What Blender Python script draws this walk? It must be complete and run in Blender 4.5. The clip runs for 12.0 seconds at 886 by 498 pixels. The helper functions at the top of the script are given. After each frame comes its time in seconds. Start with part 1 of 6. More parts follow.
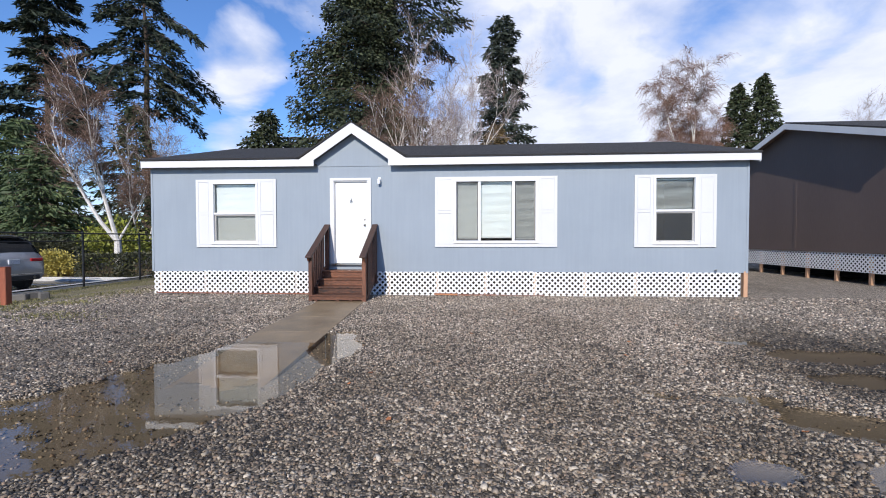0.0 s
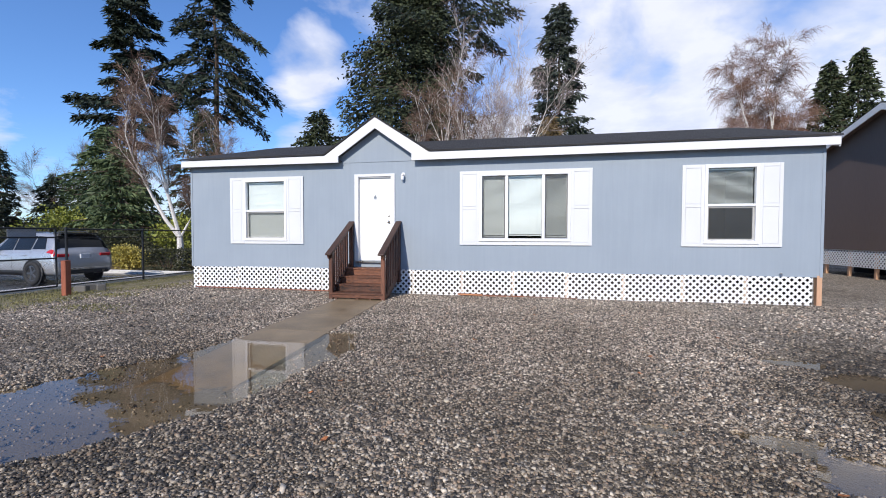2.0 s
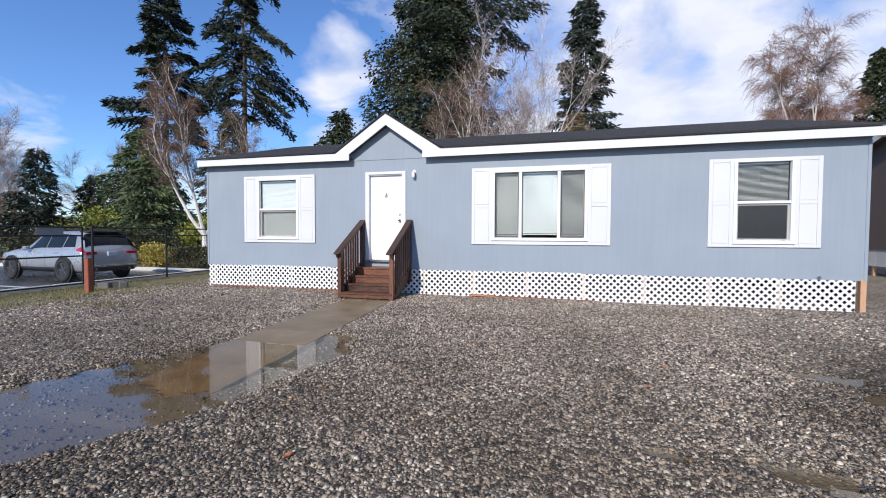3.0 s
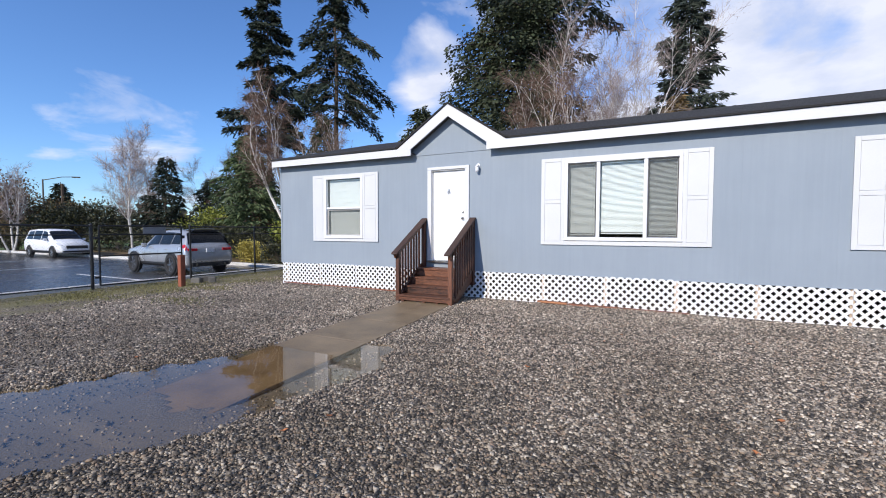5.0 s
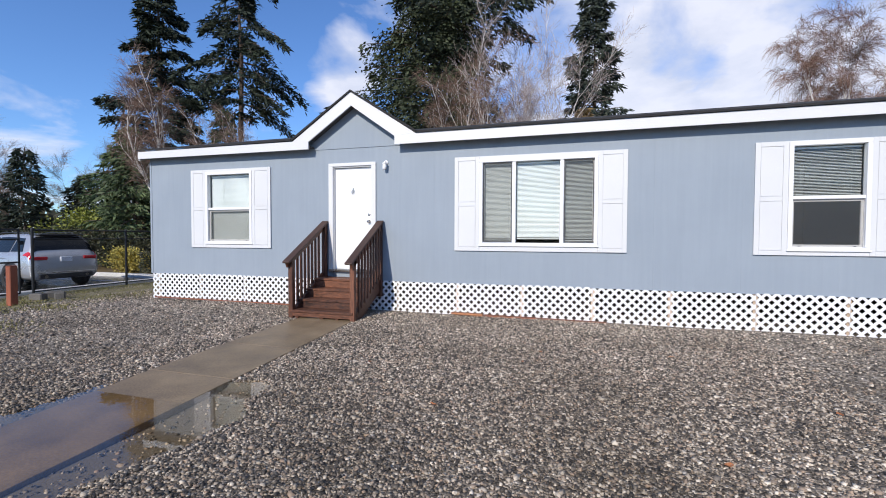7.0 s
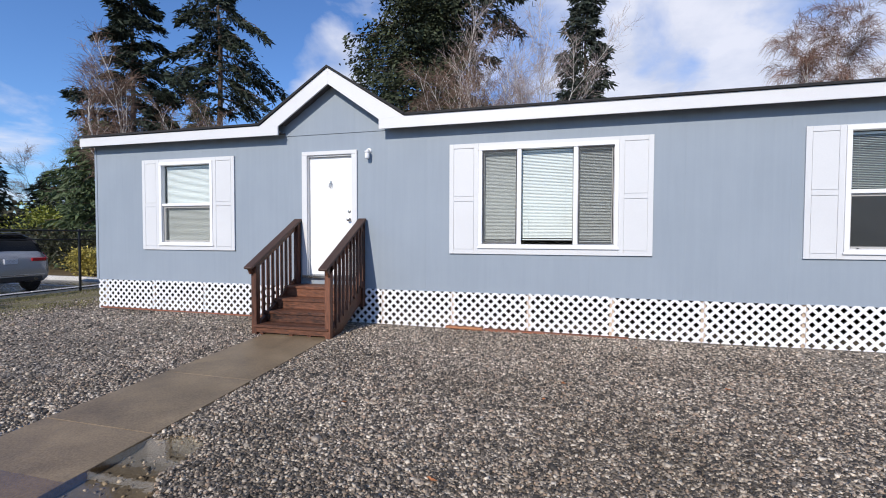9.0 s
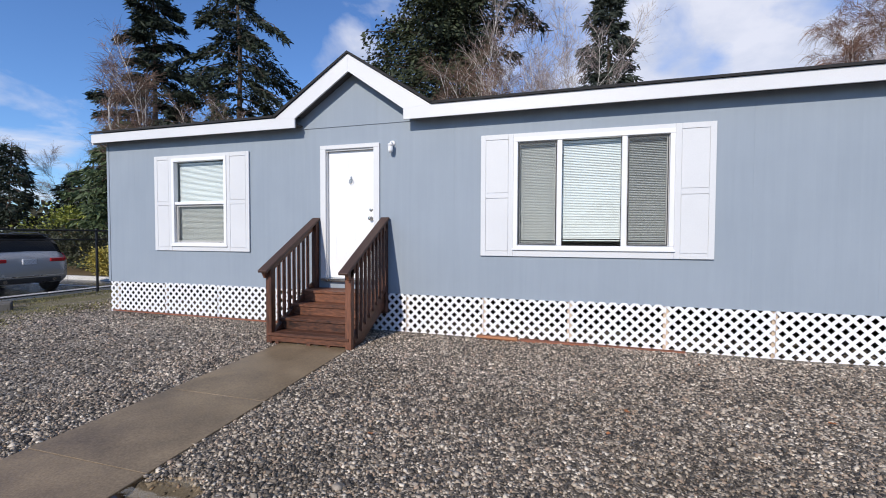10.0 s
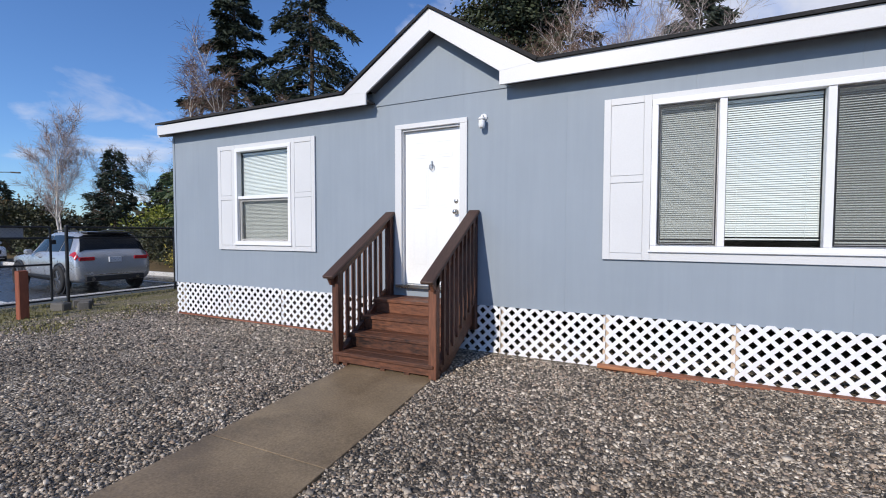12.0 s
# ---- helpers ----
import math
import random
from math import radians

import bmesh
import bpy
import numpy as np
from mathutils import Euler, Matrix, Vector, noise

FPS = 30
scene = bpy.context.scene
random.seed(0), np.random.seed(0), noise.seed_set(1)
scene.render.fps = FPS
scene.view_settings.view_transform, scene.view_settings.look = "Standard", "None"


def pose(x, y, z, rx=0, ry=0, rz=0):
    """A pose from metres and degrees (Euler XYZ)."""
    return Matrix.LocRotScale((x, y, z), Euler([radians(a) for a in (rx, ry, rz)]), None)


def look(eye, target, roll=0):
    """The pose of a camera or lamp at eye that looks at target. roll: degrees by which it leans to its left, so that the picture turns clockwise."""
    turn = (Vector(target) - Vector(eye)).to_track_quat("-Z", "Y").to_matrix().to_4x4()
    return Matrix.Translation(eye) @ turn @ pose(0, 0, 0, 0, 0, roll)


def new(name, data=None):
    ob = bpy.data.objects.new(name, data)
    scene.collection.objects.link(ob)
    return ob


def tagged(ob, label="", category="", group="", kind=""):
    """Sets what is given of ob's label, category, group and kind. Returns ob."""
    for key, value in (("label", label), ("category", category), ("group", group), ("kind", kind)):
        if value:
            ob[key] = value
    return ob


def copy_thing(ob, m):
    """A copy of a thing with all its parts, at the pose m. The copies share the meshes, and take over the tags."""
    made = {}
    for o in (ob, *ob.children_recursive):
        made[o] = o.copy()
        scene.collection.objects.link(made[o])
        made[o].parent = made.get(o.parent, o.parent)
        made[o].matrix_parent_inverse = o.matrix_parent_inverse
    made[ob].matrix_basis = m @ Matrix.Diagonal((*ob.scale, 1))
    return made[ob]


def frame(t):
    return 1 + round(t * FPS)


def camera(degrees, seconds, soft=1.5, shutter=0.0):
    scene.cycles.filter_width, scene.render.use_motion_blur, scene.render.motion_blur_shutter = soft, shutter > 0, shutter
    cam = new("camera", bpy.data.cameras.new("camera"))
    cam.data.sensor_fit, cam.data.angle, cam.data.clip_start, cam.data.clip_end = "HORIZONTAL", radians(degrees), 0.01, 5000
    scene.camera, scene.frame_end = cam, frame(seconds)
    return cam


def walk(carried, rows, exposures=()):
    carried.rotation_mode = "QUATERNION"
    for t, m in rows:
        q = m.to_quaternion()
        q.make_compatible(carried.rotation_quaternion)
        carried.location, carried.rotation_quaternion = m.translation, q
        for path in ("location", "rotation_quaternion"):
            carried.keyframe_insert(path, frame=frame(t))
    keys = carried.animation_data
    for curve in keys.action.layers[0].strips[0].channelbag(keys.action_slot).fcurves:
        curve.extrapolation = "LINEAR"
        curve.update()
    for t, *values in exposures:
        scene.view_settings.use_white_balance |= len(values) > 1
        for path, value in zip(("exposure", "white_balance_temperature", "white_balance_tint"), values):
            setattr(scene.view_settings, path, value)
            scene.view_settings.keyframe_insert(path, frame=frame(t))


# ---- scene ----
cam = camera(92.1, 12.0, soft=1.0)
PATH = [
    (0, (0.032, -0.061, 1.391), (-0.101, 1.934, 1.341), -0.1),
    (0.5, (0.226, 0.072, 1.392), (0.018, 2.06, 1.338), -0.1),
    (1, (0.448, 0.184, 1.399), (0.18, 2.165, 1.342), -0.0),
    (1.5, (0.622, 0.307, 1.399), (0.281, 2.277, 1.34), -0.0),
    (2, (0.759, 0.489, 1.395), (0.356, 2.447, 1.332), 0.1),
    (2.5, (0.886, 0.655, 1.398), (0.443, 2.605, 1.331), 0.2),
    (3, (1.02, 0.831, 1.401), (0.499, 2.76, 1.332), 0.2),
    (3.5, (1.106, 1.029, 1.395), (0.436, 2.912, 1.32), 0.2),
    (5.5, (1.259, 1.962, 1.464), (0.347, 3.74, 1.378), 0.1),
    (6, (1.171, 2.203, 1.466), (0.378, 4.038, 1.389), 0.2),
    (6.5, (1.13, 2.421, 1.446), (0.488, 4.314, 1.379), 0.2),
    (7, (1.112, 2.67, 1.442), (0.555, 4.59, 1.382), 0.2),
    (9, (0.713, 3.719, 1.45), (0.215, 5.655, 1.39), 0.2),
    (9.5, (0.558, 3.982, 1.443), (0.051, 5.916, 1.382), 0.2),
    (10, (0.372, 4.239, 1.463), (-0.2, 6.155, 1.4), 0.2),
    (10.5, (0.205, 4.51, 1.462), (-0.438, 6.403, 1.397), 0.2),
    (11, (0.029, 4.75, 1.454), (-0.716, 6.605, 1.383), 0.1),
    (11.5, (-0.216, 5.015, 1.46), (-1.037, 6.837, 1.384), 0.1),
    (12, (-0.442, 5.309, 1.463), (-1.291, 7.118, 1.386), 0.1),
]
walk(cam, [(t, look(eye, target, roll)) for t, eye, target, roll in PATH], [(0.0, 0.14), (3.0, 0.10), (6.5, 0.04), (9.0, -0.06), (12.0, -0.16)])

# ---- world, sun, exposure ----
SUN_WAY = Vector((0.175, 1.0, -0.62)).normalized()
SUN_ELEVATION = math.asin(-SUN_WAY.z)
SUN_AZIMUTH = math.atan2(-SUN_WAY.x, -SUN_WAY.y)
sun = new("sun", bpy.data.lights.new("sun", "SUN"))
sun.data.energy, sun.data.angle, sun.data.color = 4.3, radians(0.53), (1.0, 0.925, 0.83)
sun.rotation_mode = "QUATERNION"
sun.rotation_quaternion = SUN_WAY.to_track_quat("-Z", "Y")
sun.location = (-8, -30, 24)

world = bpy.data.worlds.new("sky")
scene.world = world
world.use_nodes = True


def nodes_of(tree):
    def add(kind, **values):
        node = tree.nodes.new(kind)
        for key, value in values.items():
            if key in node.inputs:
                node.inputs[key].default_value = value
        return node
    return add, tree.links.new


def ramp(tree, fac, stops):
    node = tree.nodes.new("ShaderNodeValToRGB")
    tree.links.new(fac, node.inputs["Fac"])
    while len(node.color_ramp.elements) < len(stops):
        node.color_ramp.elements.new(0.5)
    for element, (place, colour) in zip(node.color_ramp.elements, stops):
        element.position = place
        element.color = (*colour, 1.0) if len(colour) == 3 else colour
    return node.outputs["Color"]


def build_sky():
    tree = world.node_tree
    tree.nodes.clear()
    add, link = nodes_of(tree)
    sky = add("ShaderNodeTexSky")
    sky.sky_type, sky.sun_disc = "NISHITA", False
    sky.sun_elevation, sky.sun_rotation = SUN_ELEVATION, SUN_AZIMUTH
    sky.air_density, sky.dust_density, sky.ozone_density = 1.0, 0.15, 2.5
    where = add("ShaderNodeTexCoord")
    split = add("ShaderNodeSeparateXYZ")
    link(where.outputs["Generated"], split.inputs[0])
    # clouds lie on a sheet high above: direction divided by its height
    up = add("ShaderNodeMath")
    up.operation = "ADD"
    link(split.outputs["Z"], up.inputs[0])
    up.inputs[1].default_value = 0.22
    sheet = add("ShaderNodeVectorMath")
    sheet.operation = "DIVIDE"
    link(where.outputs["Generated"], sheet.inputs[0])
    link(up.outputs[0], sheet.inputs[1])
    puffs = add("ShaderNodeTexNoise", Scale=1.7, Detail=8.0, Roughness=0.54, Distortion=0.3)
    link(sheet.outputs[0], puffs.inputs["Vector"])
    # the cover thickens towards the east
    east = add("ShaderNodeMapRange")
    east.inputs["From Min"].default_value, east.inputs["From Max"].default_value = -0.62, 0.15
    east.inputs["To Min"].default_value, east.inputs["To Max"].default_value = -0.17, 0.16
    link(split.outputs["X"], east.inputs["Value"])
    total = add("ShaderNodeMath")
    total.operation = "ADD"
    link(puffs.outputs["Fac"], total.inputs[0])
    link(east.outputs[0], total.inputs[1])
    # clear towards the sun in the south
    south = add("ShaderNodeMapRange")
    south.inputs["From Min"].default_value, south.inputs["From Max"].default_value = -0.2, 0.5
    south.inputs["To Min"].default_value, south.inputs["To Max"].default_value = -0.25, 0.0
    link(split.outputs["Y"], south.inputs["Value"])
    clear = add("ShaderNodeMath")
    clear.operation = "ADD"
    link(total.outputs[0], clear.inputs[0])
    link(south.outputs[0], clear.inputs[1])
    total = clear
    haze = add("ShaderNodeMapRange")
    haze.inputs["From Min"].default_value, haze.inputs["From Max"].default_value = 0.0, 0.34
    haze.inputs["To Min"].default_value, haze.inputs["To Max"].default_value = 0.20, 0.0
    link(split.outputs["Z"], haze.inputs["Value"])
    hazy = add("ShaderNodeMath")
    hazy.operation = "ADD"
    link(total.outputs[0], hazy.inputs[0])
    link(haze.outputs[0], hazy.inputs[1])
    total = hazy
    # two heaped clouds low in the north-west
    for way, wide, lift in (((-0.456, 0.815, 0.357), 0.0052, 0.24), ((-0.47, 0.86, 0.20), 0.004, 0.16)):
        near = add("ShaderNodeVectorMath")
        near.operation = "DOT_PRODUCT"
        link(where.outputs["Generated"], near.inputs[0])
        near.inputs[1].default_value = Vector(way).normalized()
        heap = add("ShaderNodeMapRange")
        heap.inputs["From Min"].default_value, heap.inputs["From Max"].default_value = 1 - wide, 1 - wide * 0.15
        heap.inputs["To Max"].default_value = lift
        link(near.outputs["Value"], heap.inputs["Value"])
        more = add("ShaderNodeMath")
        more.operation = "ADD"
        link(total.outputs[0], more.inputs[0])
        link(heap.outputs[0], more.inputs[1])
        total = more
    cover = ramp(tree, total.outputs[0], [(0.47, (0, 0, 0)), (0.66, (0.93, 0.93, 0.93))])
    deep = add("ShaderNodeMix")
    deep.data_type, deep.blend_type = "RGBA", "MULTIPLY"
    deep.inputs["Factor"].default_value = 1.0
    link(sky.outputs[0], deep.inputs["A"])
    deep.inputs["B"].default_value = (0.85, 1.15, 1.60, 1)
    mix = add("ShaderNodeMix")
    mix.data_type = "RGBA"
    link(cover, mix.inputs["Factor"])
    link(deep.outputs["Result"], mix.inputs["A"])
    folds = add("ShaderNodeTexNoise", Scale=3.4, Detail=6.0, Roughness=0.55)
    link(sheet.outputs[0], folds.inputs["Vector"])
    white = ramp(tree, folds.outputs["Fac"], [(0.36, (0.62, 0.67, 0.82)), (0.62, (0.82, 0.84, 0.95))])
    bright = add("ShaderNodeVectorMath")
    bright.operation = "SCALE"
    bright.inputs["Scale"].default_value = 9.6
    link(white, bright.inputs[0])
    link(bright.outputs[0], mix.inputs["B"])
    out, back = add("ShaderNodeOutputWorld"), add("ShaderNodeBackground", Strength=0.112)
    link(mix.outputs["Result"], back.inputs["Color"])
    link(back.outputs[0], out.inputs["Surface"])


build_sky()

# ---- materials ----


def material(name, a, b, rough=0.6, grain=40.0, patch=1.5, bump=0.15, metal=0.0, spec=0.5, depth=0.01, stretch=(1, 1, 1), tint=0.0, island=0.0):
    """Two colours mixed by grain and by wide patches; rough changes with the grain. tint: spread from piece to piece."""
    m = bpy.data.materials.new(name)
    m.use_nodes = True
    tree = m.node_tree
    add, link = nodes_of(tree)
    bsdf = tree.nodes["Principled BSDF"]
    bsdf.inputs["Metallic"].default_value = metal
    bsdf.inputs["Specular IOR Level"].default_value = spec
    where = add("ShaderNodeTexCoord")
    scale = add("ShaderNodeVectorMath")
    scale.operation = "MULTIPLY"
    scale.inputs[1].default_value = stretch
    link(where.outputs["Object"], scale.inputs[0])
    fine = add("ShaderNodeTexNoise", Scale=grain, Detail=6.0, Roughness=0.65)
    wide = add("ShaderNodeTexNoise", Scale=patch, Detail=4.0, Roughness=0.6)
    link(scale.outputs[0], fine.inputs["Vector"])
    link(scale.outputs[0], wide.inputs["Vector"])
    both = add("ShaderNodeMath")
    both.operation = "MULTIPLY_ADD"
    link(fine.outputs["Fac"], both.inputs[0])
    both.inputs[1].default_value = 0.55
    half = add("ShaderNodeMath")
    half.operation = "MULTIPLY"
    link(wide.outputs["Fac"], half.inputs[0])
    half.inputs[1].default_value = 0.5
    link(half.outputs[0], both.inputs[2])
    colour = ramp(tree, both.outputs[0], [(0.36, a), (0.68, b)])
    if tint or island:
        if tint:
            source = add("ShaderNodeObjectInfo").outputs["Random"]
        else:
            source = add("ShaderNodeNewGeometry").outputs["Random Per Island"]
        spread = add("ShaderNodeMapRange")
        amount = tint or island
        spread.inputs["To Min"].default_value, spread.inputs["To Max"].default_value = 1 - amount, 1 + amount
        link(source, spread.inputs["Value"])
        hsv = add("ShaderNodeHueSaturation")
        link(spread.outputs[0], hsv.inputs["Value"])
        link(colour, hsv.inputs["Color"])
        colour = hsv.outputs["Color"]
    link(colour, bsdf.inputs["Base Color"])
    gloss = add("ShaderNodeMapRange")
    gloss.inputs["To Min"].default_value, gloss.inputs["To Max"].default_value = max(0.02, rough - 0.12), min(1.0, rough + 0.12)
    link(wide.outputs["Fac"], gloss.inputs["Value"])
    link(gloss.outputs[0], bsdf.inputs["Roughness"])
    if bump:
        relief = add("ShaderNodeBump", Strength=bump, Distance=depth)
        link(fine.outputs["Fac"], relief.inputs["Height"])
        link(relief.outputs[0], bsdf.inputs["Normal"])
    return m


def siding_material():
    """Painted panel siding: upright wood grain, a joint each 1.22 m, faint wash marks."""
    m = bpy.data.materials.new("blue_grey_siding")
    m.use_nodes = True
    tree = m.node_tree
    add, link = nodes_of(tree)
    bsdf = tree.nodes["Principled BSDF"]
    where = add("ShaderNodeTexCoord")
    tall = add("ShaderNodeVectorMath")
    tall.operation = "MULTIPLY"
    tall.inputs[1].default_value = (1, 1, 0.05)
    link(where.outputs["Object"], tall.inputs[0])
    streak = add("ShaderNodeTexNoise", Scale=15.0, Detail=5.0, Roughness=0.6)
    link(tall.outputs[0], streak.inputs["Vector"])
    wash = add("ShaderNodeTexNoise", Scale=0.9, Detail=5.0, Roughness=0.6)
    link(where.outputs["Object"], wash.inputs["Vector"])
    split = add("ShaderNodeSeparateXYZ")
    link(where.outputs["Object"], split.inputs[0])

    def groove(pitch, width):
        wrap = add("ShaderNodeMath")
        wrap.operation = "PINGPONG"
        link(split.outputs["X"], wrap.inputs[0])
        wrap.inputs[1].default_value = pitch / 2
        cut = add("ShaderNodeMapRange")
        cut.inputs["From Min"].default_value, cut.inputs["From Max"].default_value = 0.0, width
        link(wrap.outputs[0], cut.inputs["Value"])
        return cut.outputs[0]

    joint, line = groove(1.22, 0.004), groove(0.2033, 0.006)
    total = add("ShaderNodeMath")
    total.operation = "MULTIPLY_ADD"
    link(streak.outputs["Fac"], total.inputs[0])
    total.inputs[1].default_value = 0.4
    half = add("ShaderNodeMath")
    half.operation = "MULTIPLY"
    link(wash.outputs["Fac"], half.inputs[0])
    half.inputs[1].default_value = 0.6
    link(half.outputs[0], total.inputs[2])
    colour = ramp(tree, total.outputs[0], [(0.3, (0.250, 0.292, 0.338)), (0.7, (0.292, 0.335, 0.384))])
    link(colour, bsdf.inputs["Base Color"])
    bsdf.inputs["Roughness"].default_value = 0.62
    bsdf.inputs["Specular IOR Level"].default_value = 0.3
    high = add("ShaderNodeMath")
    high.operation = "MULTIPLY_ADD"
    link(streak.outputs["Fac"], high.inputs[0])
    high.inputs[1].default_value = 0.35
    link(joint, high.inputs[2])
    more = add("ShaderNodeMath")
    more.operation = "MULTIPLY_ADD"
    link(line, more.inputs[0])
    more.inputs[1].default_value = 0.25
    link(high.outputs[0], more.inputs[2])
    relief = add("ShaderNodeBump", Strength=0.35, Distance=0.004)
    link(more.outputs[0], relief.inputs["Height"])
    link(relief.outputs[0], bsdf.inputs["Normal"])
    return m


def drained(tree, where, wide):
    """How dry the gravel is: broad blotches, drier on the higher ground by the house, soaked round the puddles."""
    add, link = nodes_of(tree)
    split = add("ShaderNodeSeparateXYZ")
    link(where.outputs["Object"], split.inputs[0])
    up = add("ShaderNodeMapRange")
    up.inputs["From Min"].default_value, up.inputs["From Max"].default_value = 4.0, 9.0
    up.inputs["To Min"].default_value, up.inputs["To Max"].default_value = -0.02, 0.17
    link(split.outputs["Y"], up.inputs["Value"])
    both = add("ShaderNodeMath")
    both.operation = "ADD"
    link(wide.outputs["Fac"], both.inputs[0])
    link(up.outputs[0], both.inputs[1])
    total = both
    for middle, size, soak in (((5.2, 4.7, 0), (2.3, 1.5, 9), -0.30), ((-4.0, 4.0, 0), (2.7, 2.6, 9), -0.06)):
        shift = add("ShaderNodeVectorMath")
        shift.operation = "SUBTRACT"
        link(where.outputs["Object"], shift.inputs[0])
        shift.inputs[1].default_value = middle
        fit = add("ShaderNodeVectorMath")
        fit.operation = "DIVIDE"
        link(shift.outputs[0], fit.inputs[0])
        fit.inputs[1].default_value = size
        reach = add("ShaderNodeVectorMath")
        reach.operation = "LENGTH"
        link(fit.outputs[0], reach.inputs[0])
        ragged = add("ShaderNodeMath")
        ragged.operation = "MULTIPLY_ADD"
        link(wide.outputs["Fac"], ragged.inputs[0])
        ragged.inputs[1].default_value = 0.9
        link(reach.outputs["Value"], ragged.inputs[2])
        wet = add("ShaderNodeMapRange")
        wet.inputs["From Min"].default_value, wet.inputs["From Max"].default_value = 1.15, 1.6
        wet.inputs["To Min"].default_value, wet.inputs["To Max"].default_value = soak, 0.0
        link(ragged.outputs[0], wet.inputs["Value"])
        more = add("ShaderNodeMath")
        more.operation = "ADD"
        link(total.outputs[0], more.inputs[0])
        link(wet.outputs[0], more.inputs[1])
        total = more
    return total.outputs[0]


def ground_material():
    """Gravel of mixed grey and brown chips, moss patches and damp patches, grass further out."""
    m = bpy.data.materials.new("gravel_ground")
    m.use_nodes = True
    tree = m.node_tree
    add, link = nodes_of(tree)
    bsdf = tree.nodes["Principled BSDF"]
    where = add("ShaderNodeTexCoord")
    warp = add("ShaderNodeTexNoise", Scale=9.0, Detail=2.0)
    link(where.outputs["Object"], warp.inputs["Vector"])
    moved = add("ShaderNodeVectorMath")
    moved.operation = "MULTIPLY_ADD"
    link(warp.outputs["Color"], moved.inputs[0])
    moved.inputs[1].default_value = (0.05, 0.05, 0.05)
    link(where.outputs["Object"], moved.inputs[2])
    chips = add("ShaderNodeTexVoronoi", Scale=52.0, Randomness=1.0)
    link(moved.outputs[0], chips.inputs["Vector"])
    shade = add("ShaderNodeSeparateColor")
    link(chips.outputs["Color"], shade.inputs[0])
    stone = ramp(tree, shade.outputs[0], [(0.0, (0.036, 0.031, 0.026)), (0.3, (0.095, 0.083, 0.071)), (0.55, (0.165, 0.144, 0.122)),
                                          (0.8, (0.25, 0.224, 0.194)), (0.97, (0.46, 0.43, 0.395))])
    wide = add("ShaderNodeTexNoise", Scale=0.55, Detail=6.0, Roughness=0.62)
    link(where.outputs["Object"], wide.inputs["Vector"])
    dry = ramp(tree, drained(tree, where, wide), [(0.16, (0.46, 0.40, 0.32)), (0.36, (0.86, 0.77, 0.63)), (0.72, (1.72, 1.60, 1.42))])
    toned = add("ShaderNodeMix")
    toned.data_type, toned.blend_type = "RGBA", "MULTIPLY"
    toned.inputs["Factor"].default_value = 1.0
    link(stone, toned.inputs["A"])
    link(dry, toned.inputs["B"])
    # moss and thin grass on the west side
    split = add("ShaderNodeSeparateXYZ")
    link(where.outputs["Object"], split.inputs[0])
    west = add("ShaderNodeMapRange")
    west.inputs["From Min"].default_value, west.inputs["From Max"].default_value = -5.0, -10.5
    west.inputs["To Min"].default_value, west.inputs["To Max"].default_value = -0.26, 0.14
    link(split.outputs["X"], west.inputs["Value"])
    patches = add("ShaderNodeTexNoise", Scale=0.75, Detail=8.0, Roughness=0.7)
    link(where.outputs["Object"], patches.inputs["Vector"])
    green = add("ShaderNodeMath")
    green.operation = "ADD"
    link(patches.outputs["Fac"], green.inputs[0])
    link(west.outputs[0], green.inputs[1])
    grassy = ramp(tree, green.outputs[0], [(0.50, (0, 0, 0)), (0.66, (0.75, 0.75, 0.75))])
    blades = add("ShaderNodeTexNoise", Scale=45.0, Detail=4.0)
    link(where.outputs["Object"], blades.inputs["Vector"])
    moss = ramp(tree, blades.outputs["Fac"], [(0.35, (0.11, 0.10, 0.035)), (0.65, (0.30, 0.26, 0.075))])
    ground = add("ShaderNodeMix")
    ground.data_type = "RGBA"
    link(grassy, ground.inputs["Factor"])
    link(toned.outputs["Result"], ground.inputs["A"])
    link(moss, ground.inputs["B"])
    # dark silt settled in the hollows
    low = add("ShaderNodeMapRange")
    low.inputs["From Min"].default_value, low.inputs["From Max"].default_value = -0.022, -0.05
    link(split.outputs["Z"], low.inputs["Value"])
    yard = add("ShaderNodeMapRange")
    yard.inputs["From Min"].default_value, yard.inputs["From Max"].default_value = -7.2, -6.6
    yard.inputs["To Max"].default_value = 0.95
    link(split.outputs["X"], yard.inputs["Value"])
    muddy = add("ShaderNodeMath")
    muddy.operation = "MULTIPLY"
    link(low.outputs[0], muddy.inputs[0])
    link(yard.outputs[0], muddy.inputs[1])
    silt = add("ShaderNodeMix")
    silt.data_type = "RGBA"
    link(muddy.outputs[0], silt.inputs["Factor"])
    link(ground.outputs["Result"], silt.inputs["A"])
    silt.inputs["B"].default_value = (0.150, 0.130, 0.104, 1)
    link(silt.outputs["Result"], bsdf.inputs["Base Color"])
    bsdf.inputs["Roughness"].default_value = 0.72
    bsdf.inputs["Specular IOR Level"].default_value = 0.35
    dome = add("ShaderNodeMath")
    dome.operation = "MULTIPLY_ADD"
    link(chips.outputs["Distance"], dome.inputs[0])
    dome.inputs[1].default_value = -1.3
    link(shade.outputs[1], dome.inputs[2])
    relief = add("ShaderNodeBump", Strength=1.0, Distance=0.016)
    link(dome.outputs[0], relief.inputs["Height"])
    # silt fills the gaps between the stones
    filled = add("ShaderNodeMapRange")
    filled.inputs["To Min"].default_value, filled.inputs["To Max"].default_value = 1.0, 0.12
    link(muddy.outputs[0], filled.inputs["Value"])
